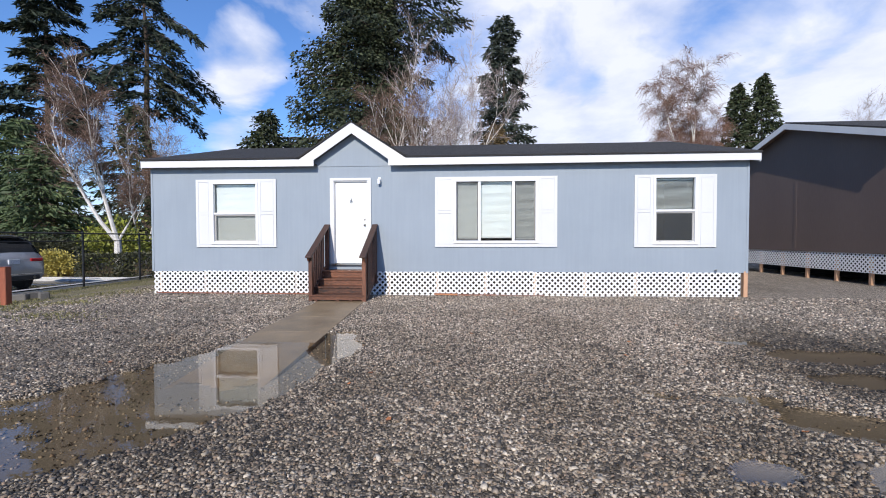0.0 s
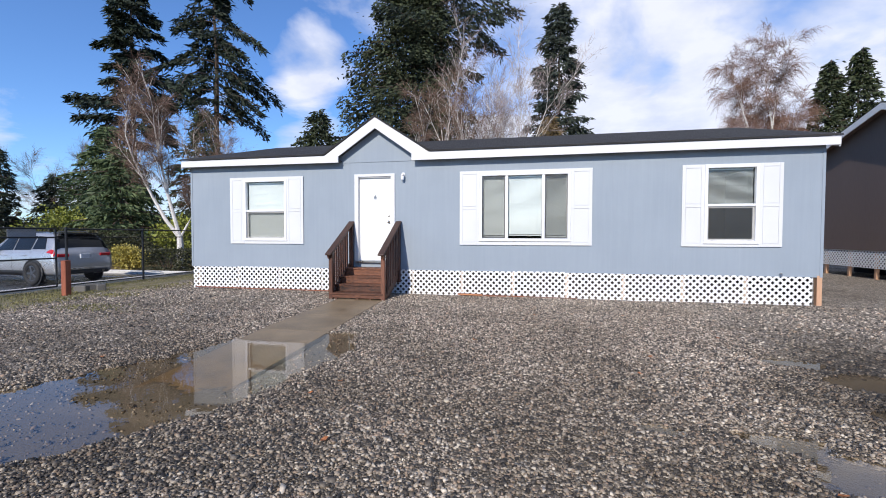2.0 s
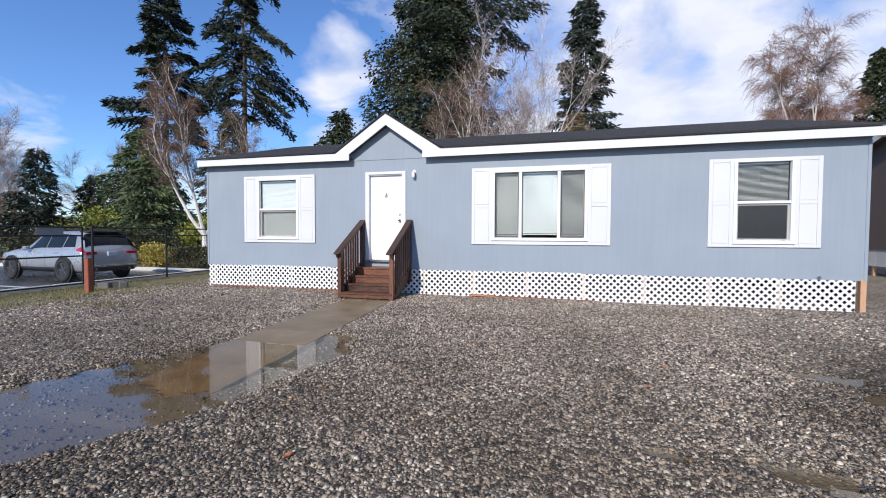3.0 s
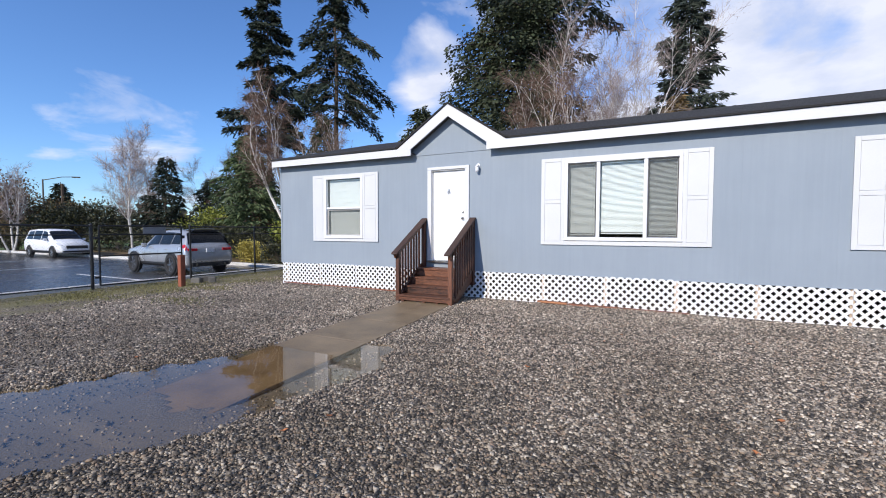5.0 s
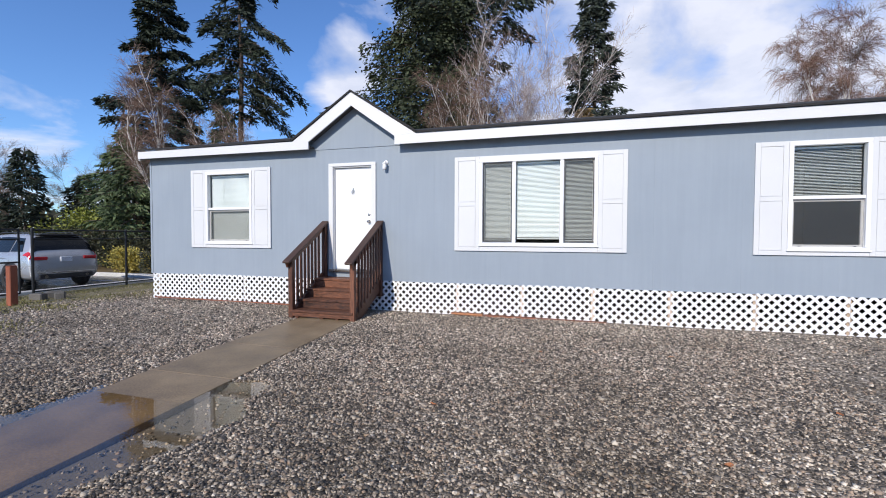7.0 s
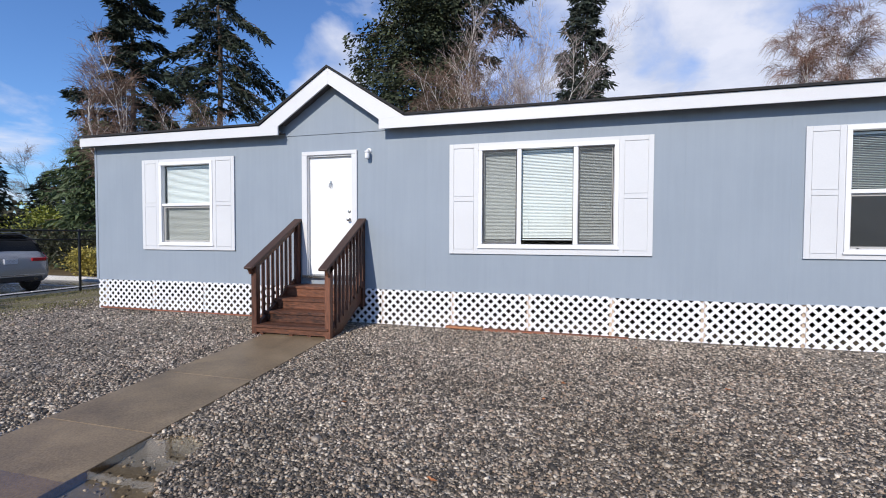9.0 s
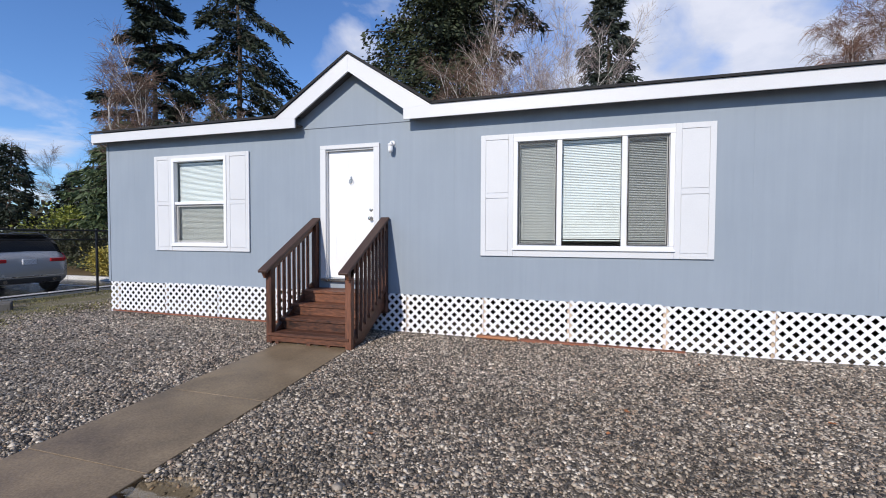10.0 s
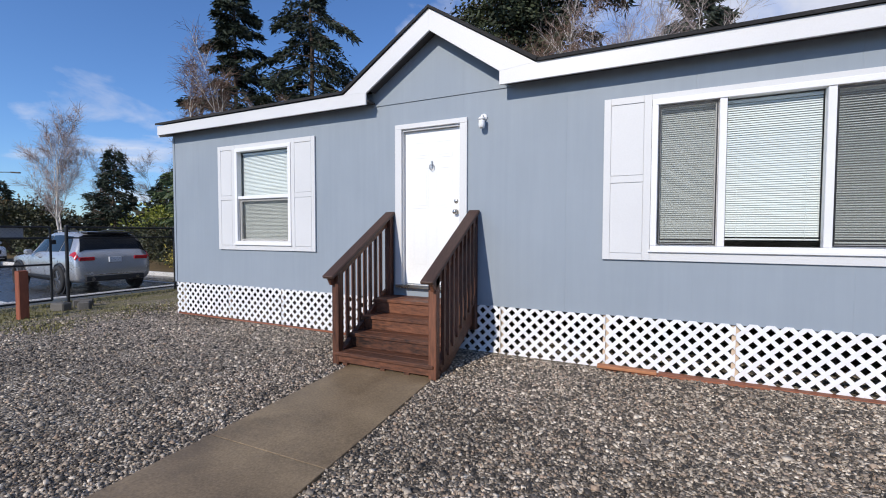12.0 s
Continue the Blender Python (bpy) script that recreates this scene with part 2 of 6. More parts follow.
    link(filled.outputs[0], relief.inputs["Strength"])
    link(relief.outputs[0], bsdf.inputs["Normal"])
    return m


def stone_material():
    m = bpy.data.materials.new("gravel_chip")
    m.use_nodes = True
    tree = m.node_tree
    add, link = nodes_of(tree)
    bsdf = tree.nodes["Principled BSDF"]
    shade = add("ShaderNodeNewGeometry").outputs["Random Per Island"]
    stone = ramp(tree, shade, [(0.0, (0.020, 0.018, 0.017)), (0.28, (0.055, 0.049, 0.044)), (0.5, (0.150, 0.134, 0.119)),
                               (0.66, (0.26, 0.200, 0.158)), (0.70, (0.25, 0.222, 0.196)), (0.88, (0.32, 0.290, 0.256)), (1.0, (0.52, 0.49, 0.45))])
    where = add("ShaderNodeTexCoord")
    wide = add("ShaderNodeTexNoise", Scale=0.55, Detail=6.0, Roughness=0.62)
    link(where.outputs["Object"], wide.inputs["Vector"])
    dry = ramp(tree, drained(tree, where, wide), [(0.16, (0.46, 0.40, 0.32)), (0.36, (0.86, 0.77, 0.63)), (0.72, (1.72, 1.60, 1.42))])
    speck = add("ShaderNodeTexNoise", Scale=160.0, Detail=3.0)
    link(where.outputs["Object"], speck.inputs["Vector"])
    spots = ramp(tree, speck.outputs["Fac"], [(0.3, (0.75, 0.75, 0.75)), (0.7, (1.15, 1.15, 1.15))])
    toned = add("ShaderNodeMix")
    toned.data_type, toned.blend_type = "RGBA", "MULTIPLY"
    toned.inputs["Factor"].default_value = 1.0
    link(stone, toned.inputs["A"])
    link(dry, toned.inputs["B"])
    again = add("ShaderNodeMix")
    again.data_type, again.blend_type = "RGBA", "MULTIPLY"
    again.inputs["Factor"].default_value = 1.0
    link(toned.outputs["Result"], again.inputs["A"])
    link(spots, again.inputs["B"])
    link(again.outputs["Result"], bsdf.inputs["Base Color"])
    bsdf.inputs["Roughness"].default_value = 0.6
    return m


def clear_material(name, ior, tint, rough=0.0, ripple=0.0):
    """Clear sheet: lets light straight through and mirrors by Fresnel."""
    m = bpy.data.materials.new(name)
    m.use_nodes = True
    tree = m.node_tree
    tree.nodes.clear()
    add, link = nodes_of(tree)
    out = add("ShaderNodeOutputMaterial")
    mix = add("ShaderNodeMixShader")
    clear, gloss = add("ShaderNodeBsdfTransparent"), add("ShaderNodeBsdfGlossy", Roughness=rough)
    clear.inputs["Color"].default_value = (*tint, 1)
    fres = add("ShaderNodeFresnel", IOR=ior)
    if ripple:
        where = add("ShaderNodeTexCoord")
        waves = add("ShaderNodeTexNoise", Scale=7.0, Detail=2.0)
        link(where.outputs["Object"], waves.inputs["Vector"])
        relief = add("ShaderNodeBump", Strength=ripple, Distance=0.01)
        link(waves.outputs["Fac"], relief.inputs["Height"])
        link(relief.outputs[0], gloss.inputs["Normal"])
    link(fres.outputs[0], mix.inputs["Fac"])
    link(clear.outputs[0], mix.inputs[1])
    link(gloss.outputs[0], mix.inputs[2])
    link(mix.outputs[0], out.inputs["Surface"])
    return m


def screen_material():
    """Fine insect mesh: part open, part dark thread."""
    m = bpy.data.materials.new("insect_screen")
    m.use_nodes = True
    tree = m.node_tree
    tree.nodes.clear()
    add, link = nodes_of(tree)
    out, mix = add("ShaderNodeOutputMaterial"), add("ShaderNodeMixShader", Fac=0.5)
    clear, thread = add("ShaderNodeBsdfTransparent"), add("ShaderNodeBsdfDiffuse")
    thread.inputs["Color"].default_value = (0.085, 0.09, 0.092, 1)
    link(clear.outputs[0], mix.inputs[1])
    link(thread.outputs[0], mix.inputs[2])
    link(mix.outputs[0], out.inputs["Surface"])
    return m


SIDING = siding_material()
GROUND = ground_material()
CHIP = stone_material()
WATER = clear_material("still_water", 1.68, (0.92, 0.89, 0.83), 0.02, 0.05)
GLASS = clear_material("window_glass", 1.52, (0.93, 0.96, 0.95))
CAR_GLASS = material("tinted_glass", (0.008, 0.009, 0.010), (0.012, 0.013, 0.014), 0.04, 60, 2, 0.0, spec=0.25)
SCREEN = screen_material()
WHITE = material("white_paint", (0.62, 0.618, 0.618), (0.68, 0.678, 0.678), 0.45, 60, 1.2, 0.05)
SHUTTER = material("white_shutter", (0.60, 0.603, 0.607), (0.655, 0.658, 0.662), 0.5, 80, 1.3, 0.06)
DOOR = material("door_enamel", (0.80, 0.80, 0.79), (0.86, 0.86, 0.85), 0.35, 30, 1.0, 0.02)
VINYL = material("white_vinyl", (0.74, 0.74, 0.745), (0.81, 0.81, 0.815), 0.4, 90, 3.0, 0.03, tint=0.04)
BLIND = material("blind_slat", (0.66, 0.71, 0.73), (0.73, 0.78, 0.80), 0.45, 50, 2.0, 0.0, tint=0.03)
SHINGLE = material("dark_shingle", (0.012, 0.012, 0.013), (0.036, 0.034, 0.034), 0.9, 70, 2.5, 0.8, depth=0.02, stretch=(0.6, 1, 1))
STAIN = material("red_brown_stain", (0.012, 0.004, 0.002), (0.205, 0.076, 0.036), 0.55, 30, 2.2, 0.4, depth=0.006, stretch=(0.35, 1.4, 1.4), tint=0.28)
STAIN_UP = material("red_brown_stain_upright", (0.020, 0.007, 0.004), (0.190, 0.072, 0.036), 0.55, 30, 2.2, 0.4, depth=0.006, stretch=(1.4, 1.4, 0.2), tint=0.28)
CAPWOOD = material("weathered_cap_wood", (0.032, 0.016, 0.011), (0.098, 0.050, 0.035), 0.6, 34, 2.2, 0.4, depth=0.006, stretch=(1.4, 0.3, 1.4), tint=0.15)
CEDAR = material("raw_cedar", (0.30, 0.115, 0.05), (0.46, 0.20, 0.09), 0.7, 26, 2.0, 0.3, stretch=(0.4, 1.2, 1.2), tint=0.15)
RED_CEDAR = material("wet_red_cedar", (0.16, 0.05, 0.025), (0.30, 0.105, 0.05), 0.65, 26, 2.0, 0.3, stretch=(0.4, 1.2, 1.2), tint=0.15)
CEDAR_UP = material("raw_cedar_upright", (0.40, 0.22, 0.125), (0.54, 0.33, 0.21), 0.7, 26, 2.0, 0.3, stretch=(1.2, 1.2, 0.3), tint=0.15)
STUD = material("pale_stud_wood", (0.46, 0.34, 0.24), (0.60, 0.47, 0.35), 0.75, 26, 2.0, 0.3, stretch=(1.2, 1.2, 0.3), tint=0.25)
RUST_POST = material("rust_red_post", (0.20, 0.055, 0.028), (0.33, 0.10, 0.05), 0.7, 24, 2.0, 0.4, stretch=(1.2, 1.2, 0.25))
CONCRETE = material("wet_concrete", (0.100, 0.066, 0.034), (0.285, 0.208, 0.122), 0.5, 60, 2.4, 0.25, depth=0.004, tint=0.06)
KERB = material("kerb_concrete", (0.52, 0.51, 0.49), (0.68, 0.67, 0.64), 0.75, 40, 1.0, 0.3)
ASPHALT = material("wet_asphalt", (0.030, 0.031, 0.035), (0.058, 0.059, 0.064), 0.26, 120, 0.4, 0.3, depth=0.006)
LINE = material("road_paint", (0.55, 0.56, 0.57), (0.72, 0.72, 0.73), 0.6, 60, 1.5, 0.15)
BLACK_METAL = material("black_coated_metal", (0.010, 0.010, 0.011), (0.022, 0.022, 0.024), 0.4, 80, 2, 0.05)
BROWN = material("brown_siding", (0.122, 0.087, 0.072), (0.155, 0.113, 0.094), 0.6, 40, 1.0, 0.25, depth=0.004, stretch=(1, 1, 0.08))
# soffit colour darkened to deepen the shade below the eaves
SOFFIT = material("shade_dark_soffit", (0.045, 0.042, 0.042), (0.07, 0.066, 0.064), 0.7, 40, 1.0, 0.15, depth=0.004)
BROWN_TRIM = material("beige_trim", (0.70, 0.68, 0.65), (0.78, 0.76, 0.73), 0.55, 50, 1.2, 0.05)
CHROME = material("satin_nickel", (0.42, 0.40, 0.37), (0.55, 0.53, 0.50), 0.28, 60, 3, 0.03, metal=1.0)
FROST = material("white_lamp_glass", (0.78, 0.79, 0.80), (0.84, 0.85, 0.86), 0.2, 60, 3, 0.0)
# near-black colour that stands in for the shade under the houses
UNDERFLOOR_SHADE = material("underfloor_shade", (0.012, 0.011, 0.010), (0.025, 0.023, 0.020), 0.9, 20, 2, 0.3)
ROOM = material("interior_plaster", (0.36, 0.35, 0.33), (0.42, 0.41, 0.39), 0.8, 40, 2, 0.1)
FLOORING = material("interior_floor", (0.16, 0.12, 0.09), (0.22, 0.17, 0.12), 0.5, 20, 2, 0.1)
RUBBER = material("tyre_rubber", (0.012, 0.012, 0.013), (0.028, 0.028, 0.029), 0.8, 60, 3, 0.2)
ALLOY = material("alloy_rim", (0.30, 0.30, 0.31), (0.42, 0.42, 0.43), 0.35, 60, 3, 0.02, metal=0.9)
DARK_ALLOY = material("dark_alloy_rim", (0.13, 0.13, 0.135), (0.19, 0.19, 0.20), 0.35, 60, 3, 0.02, metal=0.8)
SILVER = material("silver_car_paint", (0.48, 0.484, 0.492), (0.54, 0.544, 0.552), 0.26, 300, 1.0, 0.0, metal=0.55)
CAR_WHITE = material("white_car_paint", (0.76, 0.77, 0.79), (0.82, 0.83, 0.85), 0.2, 300, 1.0, 0.0)
PLASTIC = material("black_plastic", (0.015, 0.015, 0.016), (0.03, 0.03, 0.032), 0.5, 90, 3, 0.05)
RED_LENS = material("red_lens", (0.42, 0.015, 0.02), (0.55, 0.025, 0.03), 0.15, 90, 3, 0.0)
CLEAR_LENS = material("headlamp_lens", (0.55, 0.57, 0.60), (0.7, 0.72, 0.75), 0.12, 90, 3, 0.0)
PLATE = material("number_plate", (0.55, 0.57, 0.62), (0.66, 0.68, 0.72), 0.5, 50, 3, 0.0)
FIR_BARK = material("fir_bark", (0.055, 0.038, 0.028), (0.135, 0.095, 0.070), 0.9, 9, 1.0, 0.7, depth=0.04, stretch=(1, 1, 0.25))
BIRCH_BARK = material("birch_bark", (0.46, 0.42, 0.38), (0.80, 0.77, 0.72), 0.75, 7, 1.2, 0.3, depth=0.02, stretch=(1, 1, 1.6))
TWIG = material("red_brown_twigs", (0.125, 0.074, 0.052), (0.235, 0.150, 0.110), 0.8, 3, 0.6, 0.0, island=0.3)
WARM_TWIG = material("russet_twigs", (0.15, 0.078, 0.052), (0.27, 0.155, 0.110), 0.8, 3, 0.6, 0.0, island=0.3)
PALE_TWIG = material("pale_twigs", (0.26, 0.20, 0.185), (0.44, 0.36, 0.34), 0.8, 3, 0.6, 0.0, island=0.25)
DEEP_GREEN = material("dark_cedar_sprays", (0.014, 0.023, 0.010), (0.055, 0.067, 0.025), 0.75, 2.2, 0.3, 0.0, island=0.45)
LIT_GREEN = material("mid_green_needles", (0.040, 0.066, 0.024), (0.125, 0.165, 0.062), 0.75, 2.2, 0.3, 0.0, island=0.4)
FIR_GREEN = material("fir_needles", (0.008, 0.016, 0.009), (0.027, 0.040, 0.018), 0.75, 2.2, 0.3, 0.0, island=0.4)
CEDAR_GREEN = material("cedar_sprays", (0.018, 0.030, 0.012), (0.054, 0.068, 0.024), 0.75, 2.2, 0.3, 0.0, island=0.4)
SPRUCE_GREEN = material("blue_green_needles", (0.020, 0.030, 0.022), (0.050, 0.064, 0.044), 0.75, 2.2, 0.3, 0.0, island=0.4)
BUSH_GREEN = material("shrub_leaves", (0.024, 0.028, 0.011), (0.068, 0.070, 0.026), 0.6, 3, 0.8, 0.0, island=0.4)
BRIGHT_GREEN = material("bright_shrub_leaves", (0.16, 0.19, 0.02), (0.30, 0.31, 0.05), 0.6, 3, 0.8, 0.0, island=0.35)
YELLOW_LEAF = material("yellow_shrub_leaves", (0.34, 0.28, 0.04), (0.55, 0.46, 0.12), 0.6, 4, 0.8, 0.0, island=0.3)
OLIVE = material("brown_olive_leaves", (0.085, 0.06, 0.022), (0.19, 0.125, 0.05), 0.7, 3, 0.8, 0.0, island=0.4)
GRASS = material("lawn", (0.07, 0.12, 0.02), (0.14, 0.20, 0.04), 0.8, 60, 0.6, 0.5)
WOODS = material("far_woods", (0.030, 0.034, 0.020), (0.085, 0.075, 0.045), 0.9, 1.2, 0.12, 0.0, island=0.35)
LEAF = material("fallen_leaf", (0.30, 0.11, 0.04), (0.45, 0.18, 0.07), 0.7, 60, 4, 0.2, tint=0.3)
BLOCK = material("grey_block", (0.085, 0.078, 0.068), (0.17, 0.16, 0.145), 0.85, 40, 2, 0.4)

# ---- building blocks ----


class Shape:
    """Gathers corners and faces of one mesh."""

    def __init__(self):
        self.v, self.f = [], []

    def add(self, verts, faces):
        n = len(self.v)
        self.v.extend([tuple(p) for p in verts])
        self.f.extend([tuple(n + i for i in f) for f in faces])
        return self

    def box(self, x0, x1, y0, y1, z0, z1, m=None, c=0.0):
        """A box; c: the width of its chamfers."""
        if c <= 0:
            vs = [Vector((x, y, z)) for z in (z0, z1) for y in (y0, y1) for x in (x0, x1)]
            fs = [(0, 2, 3, 1), (4, 5, 7, 6), (0, 1, 5, 4), (2, 6, 7, 3), (0, 4, 6, 2), (1, 3, 7, 5)]
        else:
            c = min(c, (x1 - x0) * 0.45, (y1 - y0) * 0.45, (z1 - z0) * 0.45)
            lo, hi = (x0, y0, z0), (x1, y1, z1)
            vs, index = [], {}
            for sx in (0, 1):
                for sy in (0, 1):
                    for sz in (0, 1):
                        corner = [hi[i] if s else lo[i] for i, s in enumerate((sx, sy, sz))]
                        inner = [corner[i] - c if s else corner[i] + c for i, s in enumerate((sx, sy, sz))]
                        for axis in range(3):
                            p = list(inner)
                            p[axis] = corner[axis]
                            index[sx, sy, sz, axis] = len(vs)
                            vs.append(Vector(p))
            fs = []
            middle = Vector(((x0 + x1) / 2, (y0 + y1) / 2, (z0 + z1) / 2))

            def face(ids):
                a, b, d = vs[ids[0]], vs[ids[1]], vs[ids[2]]
                centre = sum((vs[i] for i in ids), Vector()) / len(ids)
                fs.append(tuple(ids) if (b - a).cross(d - b).dot(centre - middle) > 0 else tuple(reversed(ids)))

            for axis in range(3):
                o1, o2 = [a for a in range(3) if a != axis]
                for s in (0, 1):
                    ids = []
                    for p, q in ((0, 0), (1, 0), (1, 1), (0, 1)):
                        key = [0, 0, 0]
                        key[axis], key[o1], key[o2] = s, p, q
                        ids.append(index[(*key, axis)])
                    face(ids)
                for p in (0, 1):
                    for q in (0, 1):
                        k0, k1 = [0, 0, 0], [0, 0, 0]
                        k0[o1], k0[o2], k1[o1], k1[o2] = p, q, p, q
                        k0[axis], k1[axis] = 0, 1
                        face([index[(*k0, o1)], index[(*k1, o1)], index[(*k1, o2)], index[(*k0, o2)]])
            for sx in (0, 1):
                for sy in (0, 1):
                    for sz in (0, 1):
                        face([index[sx, sy, sz, a] for a in range(3)])
        if m:
            vs = [m @ p for p in vs]
        return self.add(vs, fs)

    def tube(self, points, radii, sides=8, cap=True):
        """A tapered round bar along points."""
        pts = [Vector(p) for p in points]
        rings = []
        for i, p in enumerate(pts):
            way = (pts[min(i + 1, len(pts) - 1)] - pts[max(i - 1, 0)]).normalized()
            side = way.cross(Vector((0.31, 0.17, 0.93) if abs(way.z) < 0.9 else (1, 0.1, 0))).normalized()
            other = way.cross(side)
            rings.append([p + float(radii[i]) * (math.cos(2 * math.pi * k / sides) * side + math.sin(2 * math.pi * k / sides) * other) for k in range(sides)])
        vs = [p for ring in rings for p in ring]
        fs = []
        for i in range(len(pts) - 1):
            for k in range(sides):
                a, b = i * sides + k, i * sides + (k + 1) % sides
                fs.append((a, b, b + sides, a + sides))
        if cap:
            fs.append(tuple(range(sides - 1, -1, -1)))
            fs.append(tuple(range((len(pts) - 1) * sides, len(pts) * sides)))
        return self.add(vs, fs)

    def lathe(self, profile, m=None, sides=20):
        """profile: (radius, height) turned about z."""
        vs, fs = [], []
        for r, z in profile:
            for k in range(sides):
                a = 2 * math.pi * k / sides
                vs.append(Vector((r * math.cos(a), r * math.sin(a), z)))
        for i in range(len(profile) - 1):
            for k in range(sides):
                a, b = i * sides + k, i * sides + (k + 1) % sides
                fs.append((a, b, b + sides, a + sides))
        fs.append(tuple(range(sides - 1, -1, -1)))
        fs.append(tuple(range((len(profile) - 1) * sides, len(profile) * sides)))
        if m:
            vs = [m @ p for p in vs]
        return self.add(vs, fs)

    def prism(self, outline, d0, d1, axis="y"):
        """An outline of two coordinates made thick along axis."""
        n = len(outline)

        def at(p, d):
            a, b = p
            return {"y": (a, d, b), "x": (d, a, b), "z": (a, b, d)}[axis]

        vs = [at(p, d0) for p in outline] + [at(p, d1) for p in outline]
        fs = [tuple(range(n - 1, -1, -1)), tuple(range(n, 2 * n))]
        fs += [(i, (i + 1) % n, n + (i + 1) % n, n + i) for i in range(n)]
        return self.add(vs, fs)

    def mesh(self, name, mat, smooth=False):
        me = bpy.data.meshes.new(name)
        me.from_pydata(self.v, [], self.f)
        me.materials.append(mat)
        bm = bmesh.new()
        bm.from_mesh(me)
        bmesh.ops.recalc_face_normals(bm, faces=bm.faces)
        bm.to_mesh(me)
        bm.free()
        if smooth:
            me.polygons.foreach_set("use_smooth", [True] * len(me.polygons))
        return me


def part(name, shape, mat, parent=None, label="", smooth=False, m=None):
    """One mesh object, under a thing or a part."""
    data = shape.mesh(name, mat, smooth) if isinstance(shape, Shape) else shape
    ob = new(name, data)
    if parent:
        ob.parent = parent
    if m is not None:
        ob.matrix_basis = m
    if label:
        ob["label"] = label
    return ob


def thing(name, at, label, category, group="", kind="", turn=0.0):
    ob = new(name)
    ob.empty_display_size = 0.2
    ob.matrix_basis = pose(*at, 0, 0, turn)
    return tagged(ob, label, category, group, kind)


def raw_mesh(name, verts, tris, mat):
    """A mesh straight from arrays of corners and triangles."""
    me = bpy.data.meshes.new(name)
    me.vertices.add(len(verts))
    me.vertices.foreach_set("co", np.asarray(verts, dtype=np.float32).ravel())
    tris = np.asarray(tris, dtype=np.int32)
    me.loops.add(tris.size)
    me.loops.foreach_set("vertex_index", tris.ravel())
    me.polygons.add(len(tris))
    me.polygons.foreach_set("loop_start", np.arange(0, tris.size, tris.shape[1], dtype=np.int32))
    me.update(calc_edges=True)
    me.materials.append(mat)
    return me


def sheet(name, corners, mat, parent=None, m=None):
    """A single clear face whose corners run counter-clockwise seen from outside."""
    ob = new(name, raw_mesh(name, corners, [tuple(range(len(corners)))], mat))
    if parent:
        ob.parent = parent
    if m is not None:
        ob.matrix_basis = m
    ob.visible_shadow = False
    return ob


def steps(a, b, x):
    u = np.clip((np.asarray(x, dtype=float) - a) / (b - a), 0, 1)
    return u * u * (3 - 2 * u)


# ---- ground and water ----
MAIN_PUDDLE = [(-5.2, 2.9), (-3.95, 3.45), (-3.65, 4.05), (-3.15, 5.35), (-2.65, 6.3), (-1.75, 6.3), (-1.36, 5.6),
               (-1.38, 4.95), (-1.78, 3.75), (-2.08, 2.75), (-2.9, 2.1), (-4.4, 1.9)]
SMALL_PUDDLES = [(1.65, 3.85, 0.26, 0.13), (3.72, 5.88, 0.30, 0.17), (4.5, 5.25, 0.8, 0.34), (3.7, 4.35, 0.45, 0.26), (4.9, 4.4, 0.6, 0.3), (2.45, 3.78, 0.32, 0.16),
                 (2.85, 3.35, 0.42, 0.3), (1.78, 2.62, 0.24, 0.15), (2.6, 2.5, 0.42, 0.26)]
WATER_Z = -0.022
WALK_FALL = 0.0152


def wobble(x, y):
    return 0.10 * np.sin(3.1 * x + 1.7 * y) + 0.07 * np.sin(7.3 * x - 5.1 * y + 1.0) + 0.05 * np.sin(13.0 * y + 9.0 * x) + 0.03 * np.sin(23 * x - 19 * y)


def puddle_depth(x, y):
    """How deep the ground sinks at a place, 0 to 1."""
    x, y = np.asarray(x, dtype=float), np.asarray(y, dtype=float)
    inside = np.zeros(x.shape, dtype=bool)
    near = np.full(x.shape, 1e9)
    n = len(MAIN_PUDDLE)
    for i in range(n):
        (ax, ay), (bx, by) = MAIN_PUDDLE[i], MAIN_PUDDLE[(i + 1) % n]
        ex, ey = bx - ax, by - ay
        t = np.clip(((x - ax) * ex + (y - ay) * ey) / (ex * ex + ey * ey), 0, 1)
        near = np.minimum(near, np.hypot(x - ax - t * ex, y - ay - t * ey))
        cross = ((ay > y) != (by > y)) & (x < (bx - ax) * (y - ay) / (by - ay if by != ay else 1e-9) + ax)
        inside ^= cross
    depth = steps(-0.10, 0.13, np.where(inside, near, -near) + wobble(x, y) * 0.65)
    for cx, cy, rx, ry in SMALL_PUDDLES:
        reach = (1 - np.hypot((x - cx) / rx, (y - cy) / ry)) * min(rx, ry)
        depth = np.maximum(depth, 0.72 * steps(-0.08, 0.14, reach + wobble(x, y) * 0.45))
    return depth


def walk_left(y):
    return np.where(np.asarray(y) < 6.2, -2.90 - (y - 3.6) * 0.117, -3.204 - (y - 6.2) * 0.037) if not np.isscalar(y) else float(-2.90 - (y - 3.6) * 0.117 if y < 6.2 else -3.204 - (y - 6.2) * 0.037)


def walk_right(y):
    return -1.965 - (y - 3.6) * 0.060


